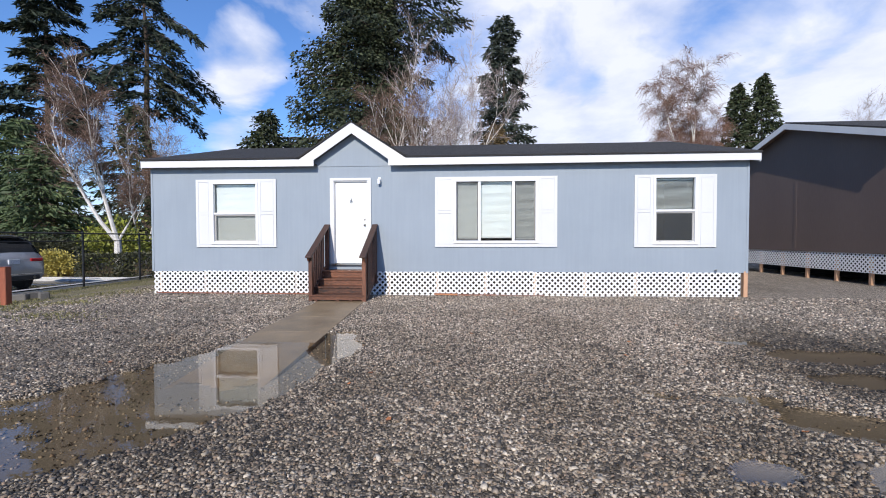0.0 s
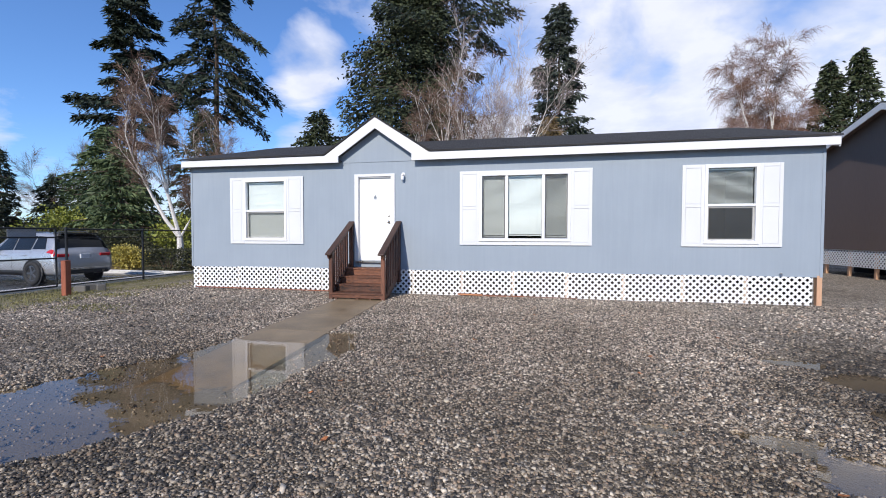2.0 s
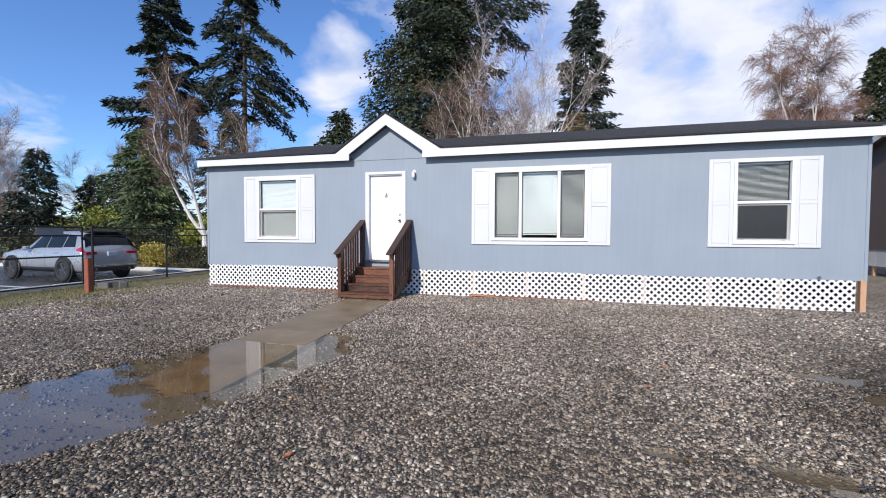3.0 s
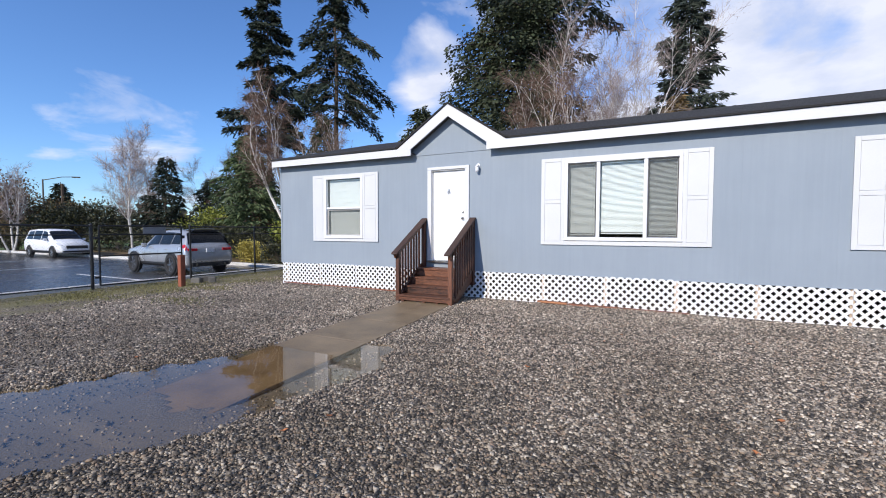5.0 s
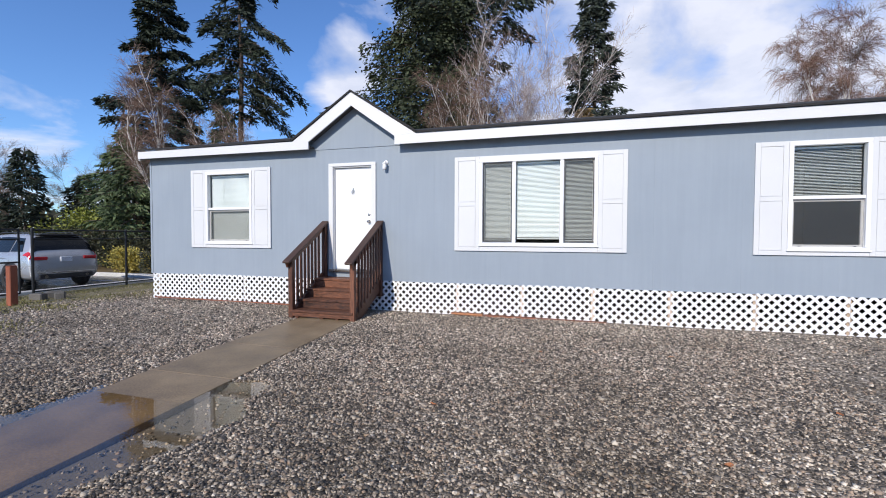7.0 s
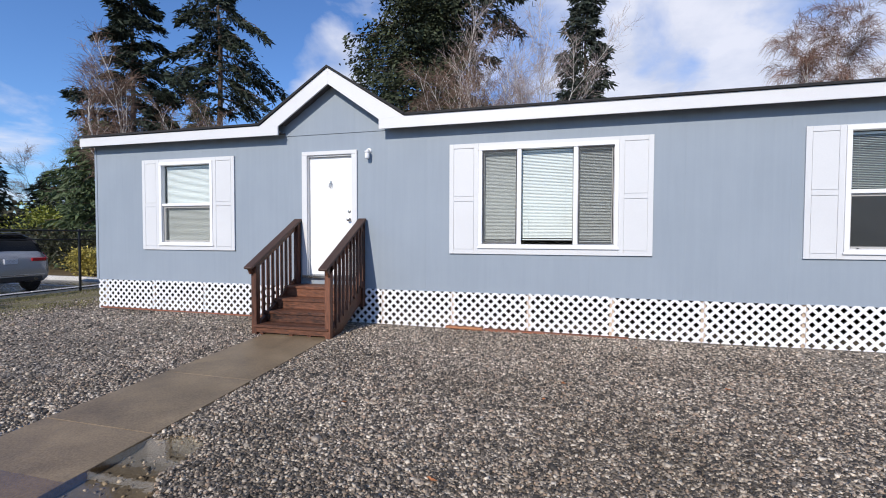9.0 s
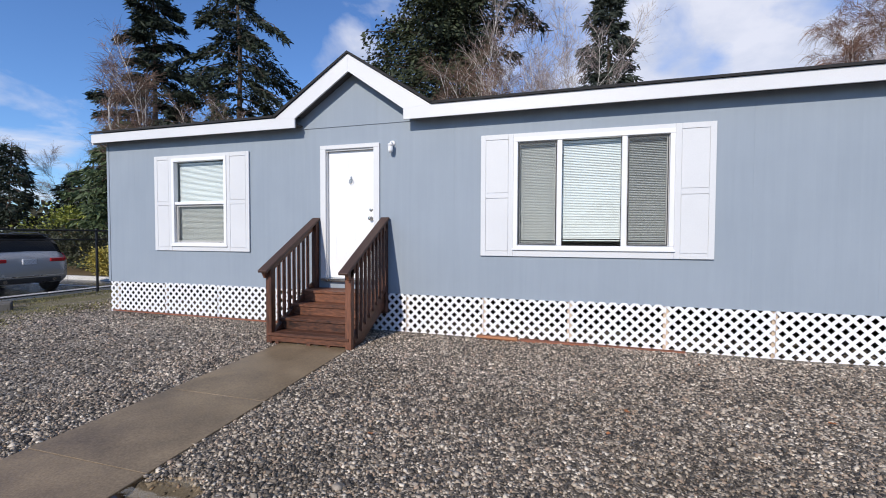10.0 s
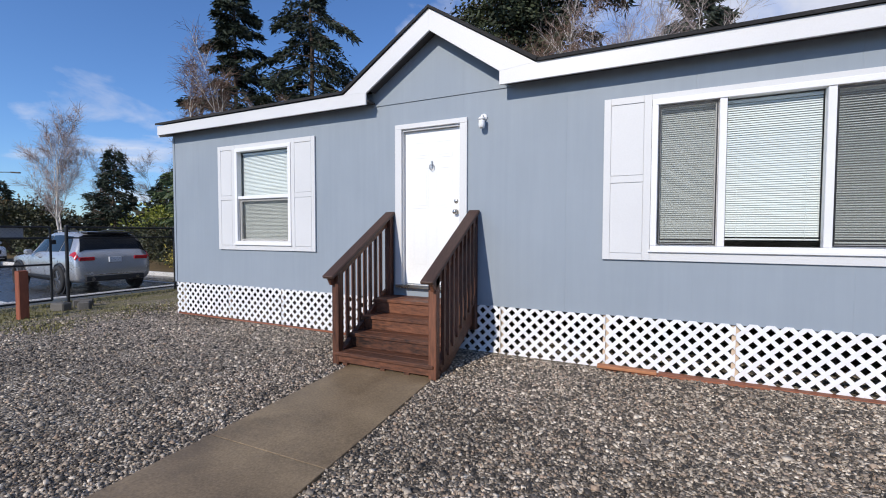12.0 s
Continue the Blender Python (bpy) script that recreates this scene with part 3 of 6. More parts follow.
def ground_z(x, y):
    x, y = np.asarray(x, dtype=float), np.asarray(y, dtype=float)
    z = 0.03 * steps(5.0, 9.0, y)
    z = z - 0.22 * steps(-7.6, -12.6, x) - 0.10 * steps(-12.9, -13.3, x)
    near = (np.abs(x) < 12) & (np.abs(y) < 14)
    z = z + np.where(near, 0.006 * np.sin(1.9 * x + 0.6 * y) + 0.005 * np.sin(2.7 * y - 1.1 * x), 0)
    z = z - 0.075 * puddle_depth(x, y)
    # the bed of the walkway, and gravel raked a little lower along it
    inside = np.minimum(np.minimum(x - walk_left(y), walk_right(y) - x), np.minimum(y - 3.6, 9.12 - y))
    bed = 0.030 - (9.0 - y) * WALK_FALL
    lower = z - steps(-0.30, 0.0, inside) * np.maximum(z - bed + 0.012, 0)
    # silt washed over the sunken end of the walk
    silted = 1 - steps(3.75, 4.35, y + 0.9 * wobble(x * 1.3, y * 1.7))
    cover = bed + 0.004 + 0.02 * wobble(x, y)
    lower = np.where(inside > -0.30, np.maximum(lower, lower * (1 - silted) + cover * silted), lower)
    return np.where(inside > 0.04, np.where(silted > 0.5, cover, np.minimum(z, bed - 0.05)), lower)


def build_ground():
    far = np.array([3000, 1200, 500, 220, 110, 70, 50, 38.0])
    xs = np.concatenate([-far, np.arange(-30, -10, 0.5), np.arange(-10, 8, 0.07), np.arange(8, 30, 0.5), far[::-1]])
    ys = np.concatenate([-far, np.arange(-30, 0, 1.0), np.arange(0, 11, 0.07), np.arange(11, 34, 0.5), far[::-1]])
    gx, gy = np.meshgrid(xs, ys)
    gz = ground_z(gx, gy)
    nx, ny = len(xs), len(ys)
    i = np.arange(nx * ny).reshape(ny, nx)
    quads = np.stack([i[:-1, :-1], i[:-1, 1:], i[1:, 1:], i[1:, :-1]], -1).reshape(-1, 4)
    me = raw_mesh("ground", np.stack([gx, gy, gz], -1).reshape(-1, 3), quads, GROUND)
    me.polygons.foreach_set("use_smooth", [True] * len(me.polygons))
    return tagged(new("ground", me), "grey-brown gravel yard with mossy patches and shallow hollows", "ground", kind="structure")


def build_water():
    for x0, x1, y0, y1, label in ((-5.6, -0.9, 1.4, 6.9, "still rainwater puddle over the walkway and gravel"), (1.2, 5.6, 1.9, 6.4, "shallow rainwater puddles among dark wet gravel")):
        ob = sheet("water", [(x0, y0, WATER_Z), (x1, y0, WATER_Z), (x1, y1, WATER_Z), (x0, y1, WATER_Z)], WATER)
        tagged(ob, label, "puddle", kind="structure")


build_ground()
build_water()

LOT_Z = -0.30


def build_lot():
    s = Shape()
    s.box(-60, -13.55, -20, 16.1, LOT_Z - 0.3, LOT_Z + 0.012)
    tagged(part("road", s, ASPHALT), "wet dark asphalt parking lot with painted bays", "road", kind="structure")
    for i, y in enumerate((10.2, 14.6, 5.8, 1.4)):
        s = Shape().box(-19.2, -14.2, y - 0.05, y + 0.05, LOT_Z + 0.012, LOT_Z + 0.018)
        tagged(part("trim", s, LINE), "white painted parking line on asphalt", "road marking", kind="structure")
    for x in (-24.0, -30.5):
        s = Shape().box(x - 0.05, x + 0.05, 2, 12.5, LOT_Z + 0.012, LOT_Z + 0.018)
        tagged(part("trim", s, LINE), "white painted parking line on asphalt", "road marking", kind="structure")
    kerb = thing("pavement", (0, 0, 0), "pale concrete kerb along the parking lot edge", "kerb", kind="structure")
    y = -2.0
    while y < 15.8:
        part("kerb_stone", Shape().box(-13.55, -13.38, y + 0.006, y + 2.39, LOT_Z - 0.1, LOT_Z + 0.16, c=0.025), KERB, kerb)
        y += 2.4
    x = -13.55
    while x > -46:
        part("kerb_stone", Shape().box(x - 2.39, x - 0.006, 15.93, 16.1, LOT_Z - 0.1, LOT_Z + 0.16, c=0.025), KERB, kerb)
        x -= 2.4
    s = Shape().box(-80, -47, -10, 40, LOT_Z - 0.3, LOT_Z + 0.05)
    tagged(part("ground", s, GRASS), "mown green lawn beyond the parking lot", "lawn", kind="structure")
    s = Shape().box(-46.9, -13.6, 16.12, 40, LOT_Z - 0.3, LOT_Z + 0.10)
    tagged(part("ground", s, OLIVE), "brown planting bed behind the parking lot", "planting bed", kind="structure")


build_lot()


def slab_z(y):
    return 0.030 - (9.0 - y) * WALK_FALL


def build_walk():
    walk_way = thing("pavement", (0, 0, 0), "damp brown-grey concrete walkway leading to the steps", "walkway", kind="structure")

    def left(y):
        return walk_left(y)

    def right(y):
        return walk_right(y)

    cuts = [3.6, 6.2, 7.34, 9.12]
    for y0, y1 in zip(cuts, cuts[1:]):
        y0, y1 = y0 + 0.0025, y1 - 0.0025
        e = 0.003
        low = [(left(y0), y0, -0.2), (right(y0), y0, -0.2), (right(y1), y1, -0.2), (left(y1), y1, -0.2)]
        mid = [(x, y, slab_z(y) - e) for x, y, z in low]
        top = [(left(y0) + e, y0 + e, slab_z(y0)), (right(y0) - e, y0 + e, slab_z(y0)), (right(y1) - e, y1 - e, slab_z(y1)), (left(y1) + e, y1 - e, slab_z(y1))]
        s = Shape().add(low + mid + top, [(3, 2, 1, 0), (8, 9, 10, 11)] + [(b + i, b + (i + 1) % 4, b + 4 + (i + 1) % 4, b + 4 + i) for b in (0, 4) for i in range(4)])
        part("slab", s, CONCRETE, walk_way)


build_walk()

# ---- the blue house ----
WALL_Y, IN_Y = 10.15, 10.27
HX0, HX1, HZ0 = -7.965, 6.35, 0.585
OPENINGS = [(-6.36, -5.23, 1.295, 2.765), (-3.31, -2.47, 0.79, 2.79), (-0.355, 1.565, 1.305, 2.765), (4.255, 5.18, 1.275, 2.805)]
house = thing("house", (-0.8, 14.25, 0.0), "single-storey blue-grey manufactured home with white trim and dark roof", "house")
HM = pose(0.8, -14.25, 0.0)


def hpart(name, shape, mat, parent=None, label="", smooth=False):
    ob = part(name, shape, mat, parent or house, label, smooth)
    if not parent:
        ob.matrix_basis = HM
    return ob


def build_walls():
    # one wall skin with its four openings
    xs = [HX0] + [v for o in OPENINGS for v in o[:2]] + [HX1]
    zs = sorted({HZ0, 3.32, *[v for o in OPENINGS for v in o[2:]]})
    bm = bmesh.new()
    grid = {(i, j, k): bm.verts.new((x, y, z)) for i, x in enumerate(xs) for j, y in enumerate((WALL_Y, IN_Y)) for k, z in enumerate(zs)}

    def solid(i, k):
        if not (0 <= i < len(xs) - 1 and 0 <= k < len(zs) - 1):
            return False
        x, z = (xs[i] + xs[i + 1]) / 2, (zs[k] + zs[k + 1]) / 2
        return not any(a < x < b and c < z < d for a, b, c, d in OPENINGS)

    for i in range(len(xs) - 1):
        for k in range(len(zs) - 1):
            if not solid(i, k):
                continue
            for j in (0, 1):
                bm.faces.new([grid[q] for q in ((i, j, k), (i + 1, j, k), (i + 1, j, k + 1), (i, j, k + 1))])
            for di, dk, ends in ((-1, 0, ((i, k), (i, k + 1))), (1, 0, ((i + 1, k), (i + 1, k + 1))), (0, -1, ((i, k), (i + 1, k))), (0, 1, ((i, k + 1), (i + 1, k + 1)))):
                if not solid(i + di, k + dk):
                    (a, b), (c, d) = ends
                    bm.faces.new([grid[q] for q in ((a, 0, b), (c, 0, d), (c, 1, d), (a, 1, b))])
    bmesh.ops.recalc_face_normals(bm, faces=bm.faces)
    me = bpy.data.meshes.new("front_wall")
    bm.to_mesh(me)
    bm.free()
    me.materials.append(SIDING)
    hpart("front_wall", me, SIDING)
    hpart("gable_panel", Shape().prism([(-3.76, 3.135), (-1.82, 3.135), (-1.82, 3.32), (-2.80, 3.97), (-3.76, 3.32)], WALL_Y - 0.012, WALL_Y - 0.001), SIDING,
          label="blue-grey gable panel over the door")
    ends = [(WALL_Y, HZ0), (18.35, HZ0), (18.35, 3.26), (14.25, 4.42), (10.13, 3.26)]
    for x in (HX0, HX1 - 0.12):
        hpart("end_wall", Shape().prism([(IN_Y + 0.001, HZ0), *ends[1:4], (IN_Y + 0.001, 3.3)], x, x + 0.12, "x"), SIDING)
    hpart("back_wall", Shape().box(HX0 + 0.121, HX1 - 0.121, 18.23, 18.35, HZ0, 3.26), SIDING)
    hpart("floor", Shape().box(HX0 + 0.121, HX1 - 0.121, IN_Y + 0.001, 18.229, 0.62, 0.74), FLOORING)
    hpart("ceiling", Shape().box(HX0 + 0.121, HX1 - 0.121, IN_Y + 0.001, 18.229, 3.12, 3.18), ROOM)
    hpart("inner_wall", Shape().box(HX0 + 0.121, HX1 - 0.121, 14.2, 14.3, 0.741, 3.119), ROOM)
    for x in (-4.3, 3.2):
        hpart("inner_wall", Shape().box(x, x + 0.1, IN_Y + 0.002, 14.199, 0.741, 3.119), ROOM)
    # corner boards
    hpart("corner_trim", Shape().box(HX0 - 0.004, HX0 + 0.05, WALL_Y - 0.010, WALL_Y - 0.001, HZ0, 3.10, c=0.003), SIDING)
    hpart("corner_trim", Shape().box(HX1 - 0.05, HX1 + 0.004, WALL_Y - 0.010, WALL_Y - 0.001, HZ0, 3.10, c=0.003), SIDING)


def build_roof():
    def slab(y0, z0, y1, z1, x0, x1):
        return Shape().prism([(y0, z0), (y1, z1), (y1, z1 + 0.034), (y0, z0 + 0.034)], x0, x1, "x")

    k = (4.46 - 3.295) / (14.25 - 9.925)
    hpart("roof", slab(9.925, 3.298, 14.25, 4.46, -8.09, -4.10), SHINGLE, label="dark charcoal asphalt shingle roof slope")
    hpart("roof", slab(9.925, 3.298, 14.25, 4.46, -1.515, 6.50), SHINGLE, label="dark charcoal asphalt shingle roof slope")
    hpart("roof", slab(10.35, 3.295 + 0.425 * k, 14.25, 4.46, -4.099, -1.516), SHINGLE)
    hpart("roof", slab(18.62, 3.295, 14.251, 4.46, -8.09, 6.50), SHINGLE)
    # small gable roof over the door
    peak = (-2.815, 4.145)
    left, right = (-4.10, 3.29), (-1.51, 3.30)
    hpart("gable_roof", Shape().prism([left, peak, (peak[0], peak[1] + 0.034), (left[0] - 0.02, left[1] + 0.034)], 9.925, 13.1), SHINGLE)
    hpart("gable_roof", Shape().prism([peak, right, (right[0] + 0.02, right[1] + 0.034), (peak[0], peak[1] + 0.034)], 9.925, 13.1), SHINGLE)
    y0, y1 = 9.950, 9.978
    lz, rz, pz = 3.120, 3.114, 3.885
    hpart("fascia", Shape().prism([(-8.07, lz + 0.012), (-3.73, lz), (-3.73, 3.262), (-4.08, 3.288), (-8.07, 3.288)], y0, y1), WHITE, label="white painted fascia board")
    hpart("fascia", Shape().prism([(-3.73, 3.263), (-2.81, pz), (-2.815, 4.142), (-4.08, 3.289)], y0, y1), WHITE, label="white painted gable fascia")
    hpart("fascia", Shape().prism([(-2.809, pz), (-1.93, 3.266), (-1.53, 3.298), (-2.814, 4.142)], y0, y1), WHITE, label="white painted gable fascia")
    hpart("fascia", Shape().prism([(-1.93, rz + 0.002), (6.48, rz + 0.016), (6.48, 3.29), (-1.53, 3.297), (-1.93, 3.265)], y0, y1), WHITE, label="white painted fascia board")
    # soffits carry part of the eave shade in their dark colour
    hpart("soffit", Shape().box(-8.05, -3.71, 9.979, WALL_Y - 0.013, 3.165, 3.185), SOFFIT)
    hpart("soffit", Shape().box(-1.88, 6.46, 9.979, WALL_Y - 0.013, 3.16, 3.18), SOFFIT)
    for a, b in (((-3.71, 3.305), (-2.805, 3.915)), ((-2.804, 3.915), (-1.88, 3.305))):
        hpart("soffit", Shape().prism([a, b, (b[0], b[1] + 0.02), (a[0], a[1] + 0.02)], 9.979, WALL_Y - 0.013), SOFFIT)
    for x in (-8.09, 6.46):
        for ya, yb in ((9.98, 14.25), (18.55, 14.25)):
            hpart("rake_board", Shape().prism([(ya, 3.10), (yb, 4.26), (yb, 4.455), (ya, 3.29)], x + 0.002, x + 0.03, "x"), WHITE)


def build_shutter(x0, x1, z0, z1):
    s = Shape()
    y0, y1 = WALL_Y - 0.030, WALL_Y - 0.001
    st, mid = 0.068, (z0 + z1) / 2 + 0.0
    s.box(x0 + 0.004, x1 - 0.004, y0 + 0.010, y1, z0 + 0.004, z1 - 0.004)
    for a, b in ((x0, x0 + st), (x1 - st, x1)):
        s.box(a, b, y0, y0 + 0.0099, z0, z1, c=0.002)
    for a, b in ((z0, z0 + st), (mid - 0.035, mid + 0.035), (z1 - st, z1)):
        s.box(x0 + st + 0.0005, x1 - st - 0.0005, y0, y0 + 0.0099, a, b, c=0.002)
    for a, b in ((z0 + st, mid - 0.035), (mid + 0.035, z1 - st)):
        s.box(x0 + st + 0.003, x1 - st - 0.003, y0 + 0.001, y0 + 0.0101, a + 0.004, b - 0.009, c=0.002)
    hpart("shutter", s, SHUTTER, label="white panelled shutter")


def frame_boxes(s, x0, x1, z0, z1, w, y0, y1, c=0.004):
    s.box(x0, x1, y0, y1, z0, z0 + w, c=c)
    s.box(x0, x1, y0, y1, z1 - w, z1, c=c)
    s.box(x0, x0 + w, y0, y1, z0 + w + 0.0005, z1 - w - 0.0005, c=c)
    s.box(x1 - w, x1, y0, y1, z0 + w + 0.0005, z1 - w - 0.0005, c=c)
    return s


def pane(x0, x1, z0, z1, y, parent):
    sheet("pane", [(x0, y, z0), (x1, y, z0), (x1, y, z1), (x0, y, z1)], GLASS, parent)


def build_window(x0, x1, z0, z1, sx0, sx1, sz0, sz1, triple):
    """A white vinyl window, its shutters and the white board around it."""
    win = hpart("window", frame_boxes(Shape(), x0 - 0.03, x1 + 0.03, z0 - 0.03, z1 + 0.03, 0.058, WALL_Y - 0.040, WALL_Y + 0.05), VINYL, label="white vinyl framed window")
    # head and sill boards
    top = Shape().box(x0 - 0.031, x1 + 0.031, WALL_Y - 0.026, WALL_Y - 0.001, z1 + 0.031, sz1)
    low = Shape().box(x0 - 0.031, x1 + 0.031, WALL_Y - 0.026, WALL_Y - 0.001, sz0, z0 - 0.031)
    hpart("window_trim", top, SHUTTER)
    hpart("window_trim", low, SHUTTER)
    part("sill", Shape().box(x0 - 0.045, x1 + 0.045, WALL_Y - 0.052, WALL_Y - 0.0405, z0 - 0.036, z0 - 0.012, c=0.003), VINYL, win)
    build_shutter(sx0, x0 - 0.032, sz0, sz1)
    build_shutter(x1 + 0.032, sx1, sz0, sz1)
    yi = WALL_Y + 0.012
    if triple:
        a, b = x0 + 0.028, x1 - 0.028
        m1, m2 = 0.222, 1.019
        for m in (m1, m2):
            part("mullion", Shape().box(m - 0.031, m + 0.031, WALL_Y - 0.030, WALL_Y + 0.05, z0 + 0.029, z1 - 0.029, c=0.004), VINYL, win)
        for p, q, screened in ((a, m1 - 0.0315, True), (m1 + 0.0315, m2 - 0.0315, False), (m2 + 0.0315, b, True)):
            if screened:
                part("sash", frame_boxes(Shape(), p, q, z0 + 0.029, z1 - 0.029, 0.026, yi, yi + 0.03, 0.003), VINYL, win)
                pane(p + 0.026, q - 0.026, z0 + 0.055, z1 - 0.055, yi + 0.012, win)
                part("screen_frame", frame_boxes(Shape(), p + 0.008, q - 0.008, z0 + 0.040, z1 - 0.040, 0.012, yi - 0.022, yi - 0.012, 0.002), BLACK_METAL, win)
                sheet("insect_screen", [(p + 0.020, yi - 0.018, z0 + 0.052), (q - 0.020, yi - 0.018, z0 + 0.052), (q - 0.020, yi - 0.018, z1 - 0.052), (p + 0.020, yi - 0.018, z1 - 0.052)], SCREEN, win)
            else:
                pane(p, q, z0 + 0.029, z1 - 0.029, yi + 0.020, win)
    else:
        mid = (z0 + z1) / 2 - 0.02
        part("meeting_rail", Shape().box(x0 + 0.028, x1 - 0.028, WALL_Y - 0.020, WALL_Y + 0.045, mid - 0.022, mid + 0.026, c=0.004), VINYL, win)
        pane(x0 + 0.028, x1 - 0.028, mid + 0.026, z1 - 0.028, yi + 0.024, win)
        part("sash", frame_boxes(Shape(), x0 + 0.029, x1 - 0.029, z0 + 0.029, mid - 0.023, 0.034, yi + 0.002, yi + 0.032, 0.003), VINYL, win)
        pane(x0 + 0.063, x1 - 0.063, z0 + 0.063, mid - 0.057, yi + 0.014, win)
        sheet("insect_screen", [(x0 + 0.034, yi - 0.014, z0 + 0.034), (x1 - 0.034, yi - 0.014, z0 + 0.034), (x1 - 0.034, yi - 0.014, mid - 0.028), (x0 + 0.034, yi - 0.014, mid - 0.028)], SCREEN, win)
        for x in (x0 + 0.13, x1 - 0.13):
            part("screen_tab", Shape().box(x - 0.012, x + 0.012, yi - 0.022, yi - 0.015, z0 + 0.034, z0 + 0.046, c=0.002), BLACK_METAL, win)


def slat_mesh(width, tilt):
    """A thin bowed slat, turned by tilt degrees."""
    s = Shape()
    prof = [(-0.0125, 0.0), (-0.004, 0.0016), (0.004, 0.0016), (0.0125, 0.0)]
    ring = [(p, q) for p, q in prof] + [(p, q - 0.0009) for p, q in reversed(prof)]
    ca, sa = math.cos(radians(tilt)), math.sin(radians(tilt))
    outline = [(p * ca - q * sa, p * sa + q * ca) for p, q in ring]
    return s.prism(outline, -width / 2, width / 2, "x").mesh("slat", BLIND)


def build_blind(x0, x1, z0, z1, tilt, label, y=IN_Y - 0.035):
    blind = thing("window_blind", ((x0 + x1) / 2, y, z1), label, "blind", "window blinds")
    width = x1 - x0
    part("head_rail", Shape().box(-width / 2, width / 2, -0.014, 0.014, -0.03, 0.0, c=0.003), BLIND, blind)
    part("bottom_rail", Shape().box(-width / 2, width / 2, -0.012, 0.012, z0 - z1, z0 - z1 + 0.016, c=0.003), BLIND, blind)
    data, z = slat_mesh(width, tilt), -0.045
    while z > z0 - z1 + 0.026:
        ob = part("slat", data, BLIND, blind)
        ob.location = (0, 0, z)
        ob.rotation_euler.x = radians(random.uniform(-2.5, 2.5))
        z -= 0.0215
    for x in (-width * 0.36, width * 0.36):
        part("cord", Shape().tube([(x, -0.016, -0.02), (x, -0.016, z0 - z1 + 0.01)], [0.0012, 0.0012], 4), BLIND, blind)


def build_door():
    x0, x1, z0, z1 = -3.31, -2.47, 0.79, 2.79
    trim = Shape()
    trim.box(x0 - 0.085, x0 + 0.012, WALL_Y - 0.030, WALL_Y - 0.001, z0 - 0.02, z1 - 0.0005, c=0.004)
    trim.box(x1 - 0.012, x1 + 0.085, WALL_Y - 0.030, WALL_Y - 0.001, z0 - 0.02, z1 - 0.0005, c=0.004)
    trim.box(x0 - 0.085, x1 + 0.085, WALL_Y - 0.030, WALL_Y - 0.001, z1, z1 + 0.062, c=0.004)
    hpart("door_trim", trim, WHITE, label="white door casing")
    jamb = Shape()
    jamb.box(x0, x0 + 0.022, WALL_Y - 0.0005, IN_Y - 0.01, z0, z1 - 0.023)
    jamb.box(x1 - 0.022, x1, WALL_Y - 0.0005, IN_Y - 0.01, z0, z1 - 0.023)
    jamb.box(x0, x1, WALL_Y - 0.0005, IN_Y - 0.01, z1 - 0.0225, z1)
    hpart("door_jamb", jamb, WHITE)
    hpart("threshold", Shape().box(x0 - 0.06, x1 + 0.06, WALL_Y - 0.075, IN_Y - 0.01, z0 - 0.045, z0 - 0.001, c=0.006), CHROME, label="grey metal threshold")
    a, b, lo, hi = x0 + 0.024, x1 - 0.024, z0 + 0.004, z1 - 0.026
    leaf = Shape()
    y = WALL_Y + 0.050
    leaf.box(a, b, y, y + 0.044, lo, hi, c=0.002)
    w = (b - a)
    for px0, px1 in ((a + 0.115, a + w / 2 - 0.05), (a + w / 2 + 0.05, b - 0.115)):
        for pz0, pz1 in ((lo + 0.22, lo + 0.78), (lo + 0.98, lo + 1.50), (lo + 1.62, lo + 1.83)):
            frame_boxes(leaf, px0, px1, pz0, pz1, 0.016, y - 0.0025, y - 0.0005, 0.001)
            leaf.box(px0 + 0.035, px1 - 0.035, y - 0.0025, y - 0.0005, pz0 + 0.035, pz1 - 0.035, c=0.004)
    door = hpart("door", leaf, DOOR, label="closed white six-panel entry door")
    kx, kz = (a + b) / 2, 2.30
    s = Shape().box(kx - 0.012, kx + 0.012, y - 0.020, y - 0.007, kz - 0.02, kz + 0.07, c=0.004)
    s.tube([(kx - 0.026, y - 0.020, kz + 0.02), (kx - 0.022, y - 0.028, kz - 0.03), (kx, y - 0.030, kz - 0.048), (kx + 0.022, y - 0.028, kz - 0.03), (kx + 0.026, y - 0.020, kz + 0.02)], [0.006] * 5, 8)
    s.tube([(kx - 0.026, y - 0.020, kz + 0.02), (kx + 0.026, y - 0.020, kz + 0.02)], [0.006] * 2, 8)
    part("door_knocker", s, CHROME, door, "small metal door knocker")
    turn = pose(b - 0.062, y, 1.855, 90, 0, 0)
    part("deadbolt", Shape().lathe([(0.028, 0.0), (0.028, 0.008), (0.02, 0.018), (0.012, 0.02)], turn), CHROME, door, "satin nickel deadbolt", True)
    turn = pose(b - 0.062, y, 1.72, 90, 0, 0)
    part("door_handle", Shape().lathe([(0.032, 0.0), (0.032, 0.006), (0.012, 0.012), (0.012, 0.035), (0.026, 0.042), (0.028, 0.058), (0.018, 0.068), (0.002, 0.07)], turn), CHROME, door, "satin nickel door knob", True)


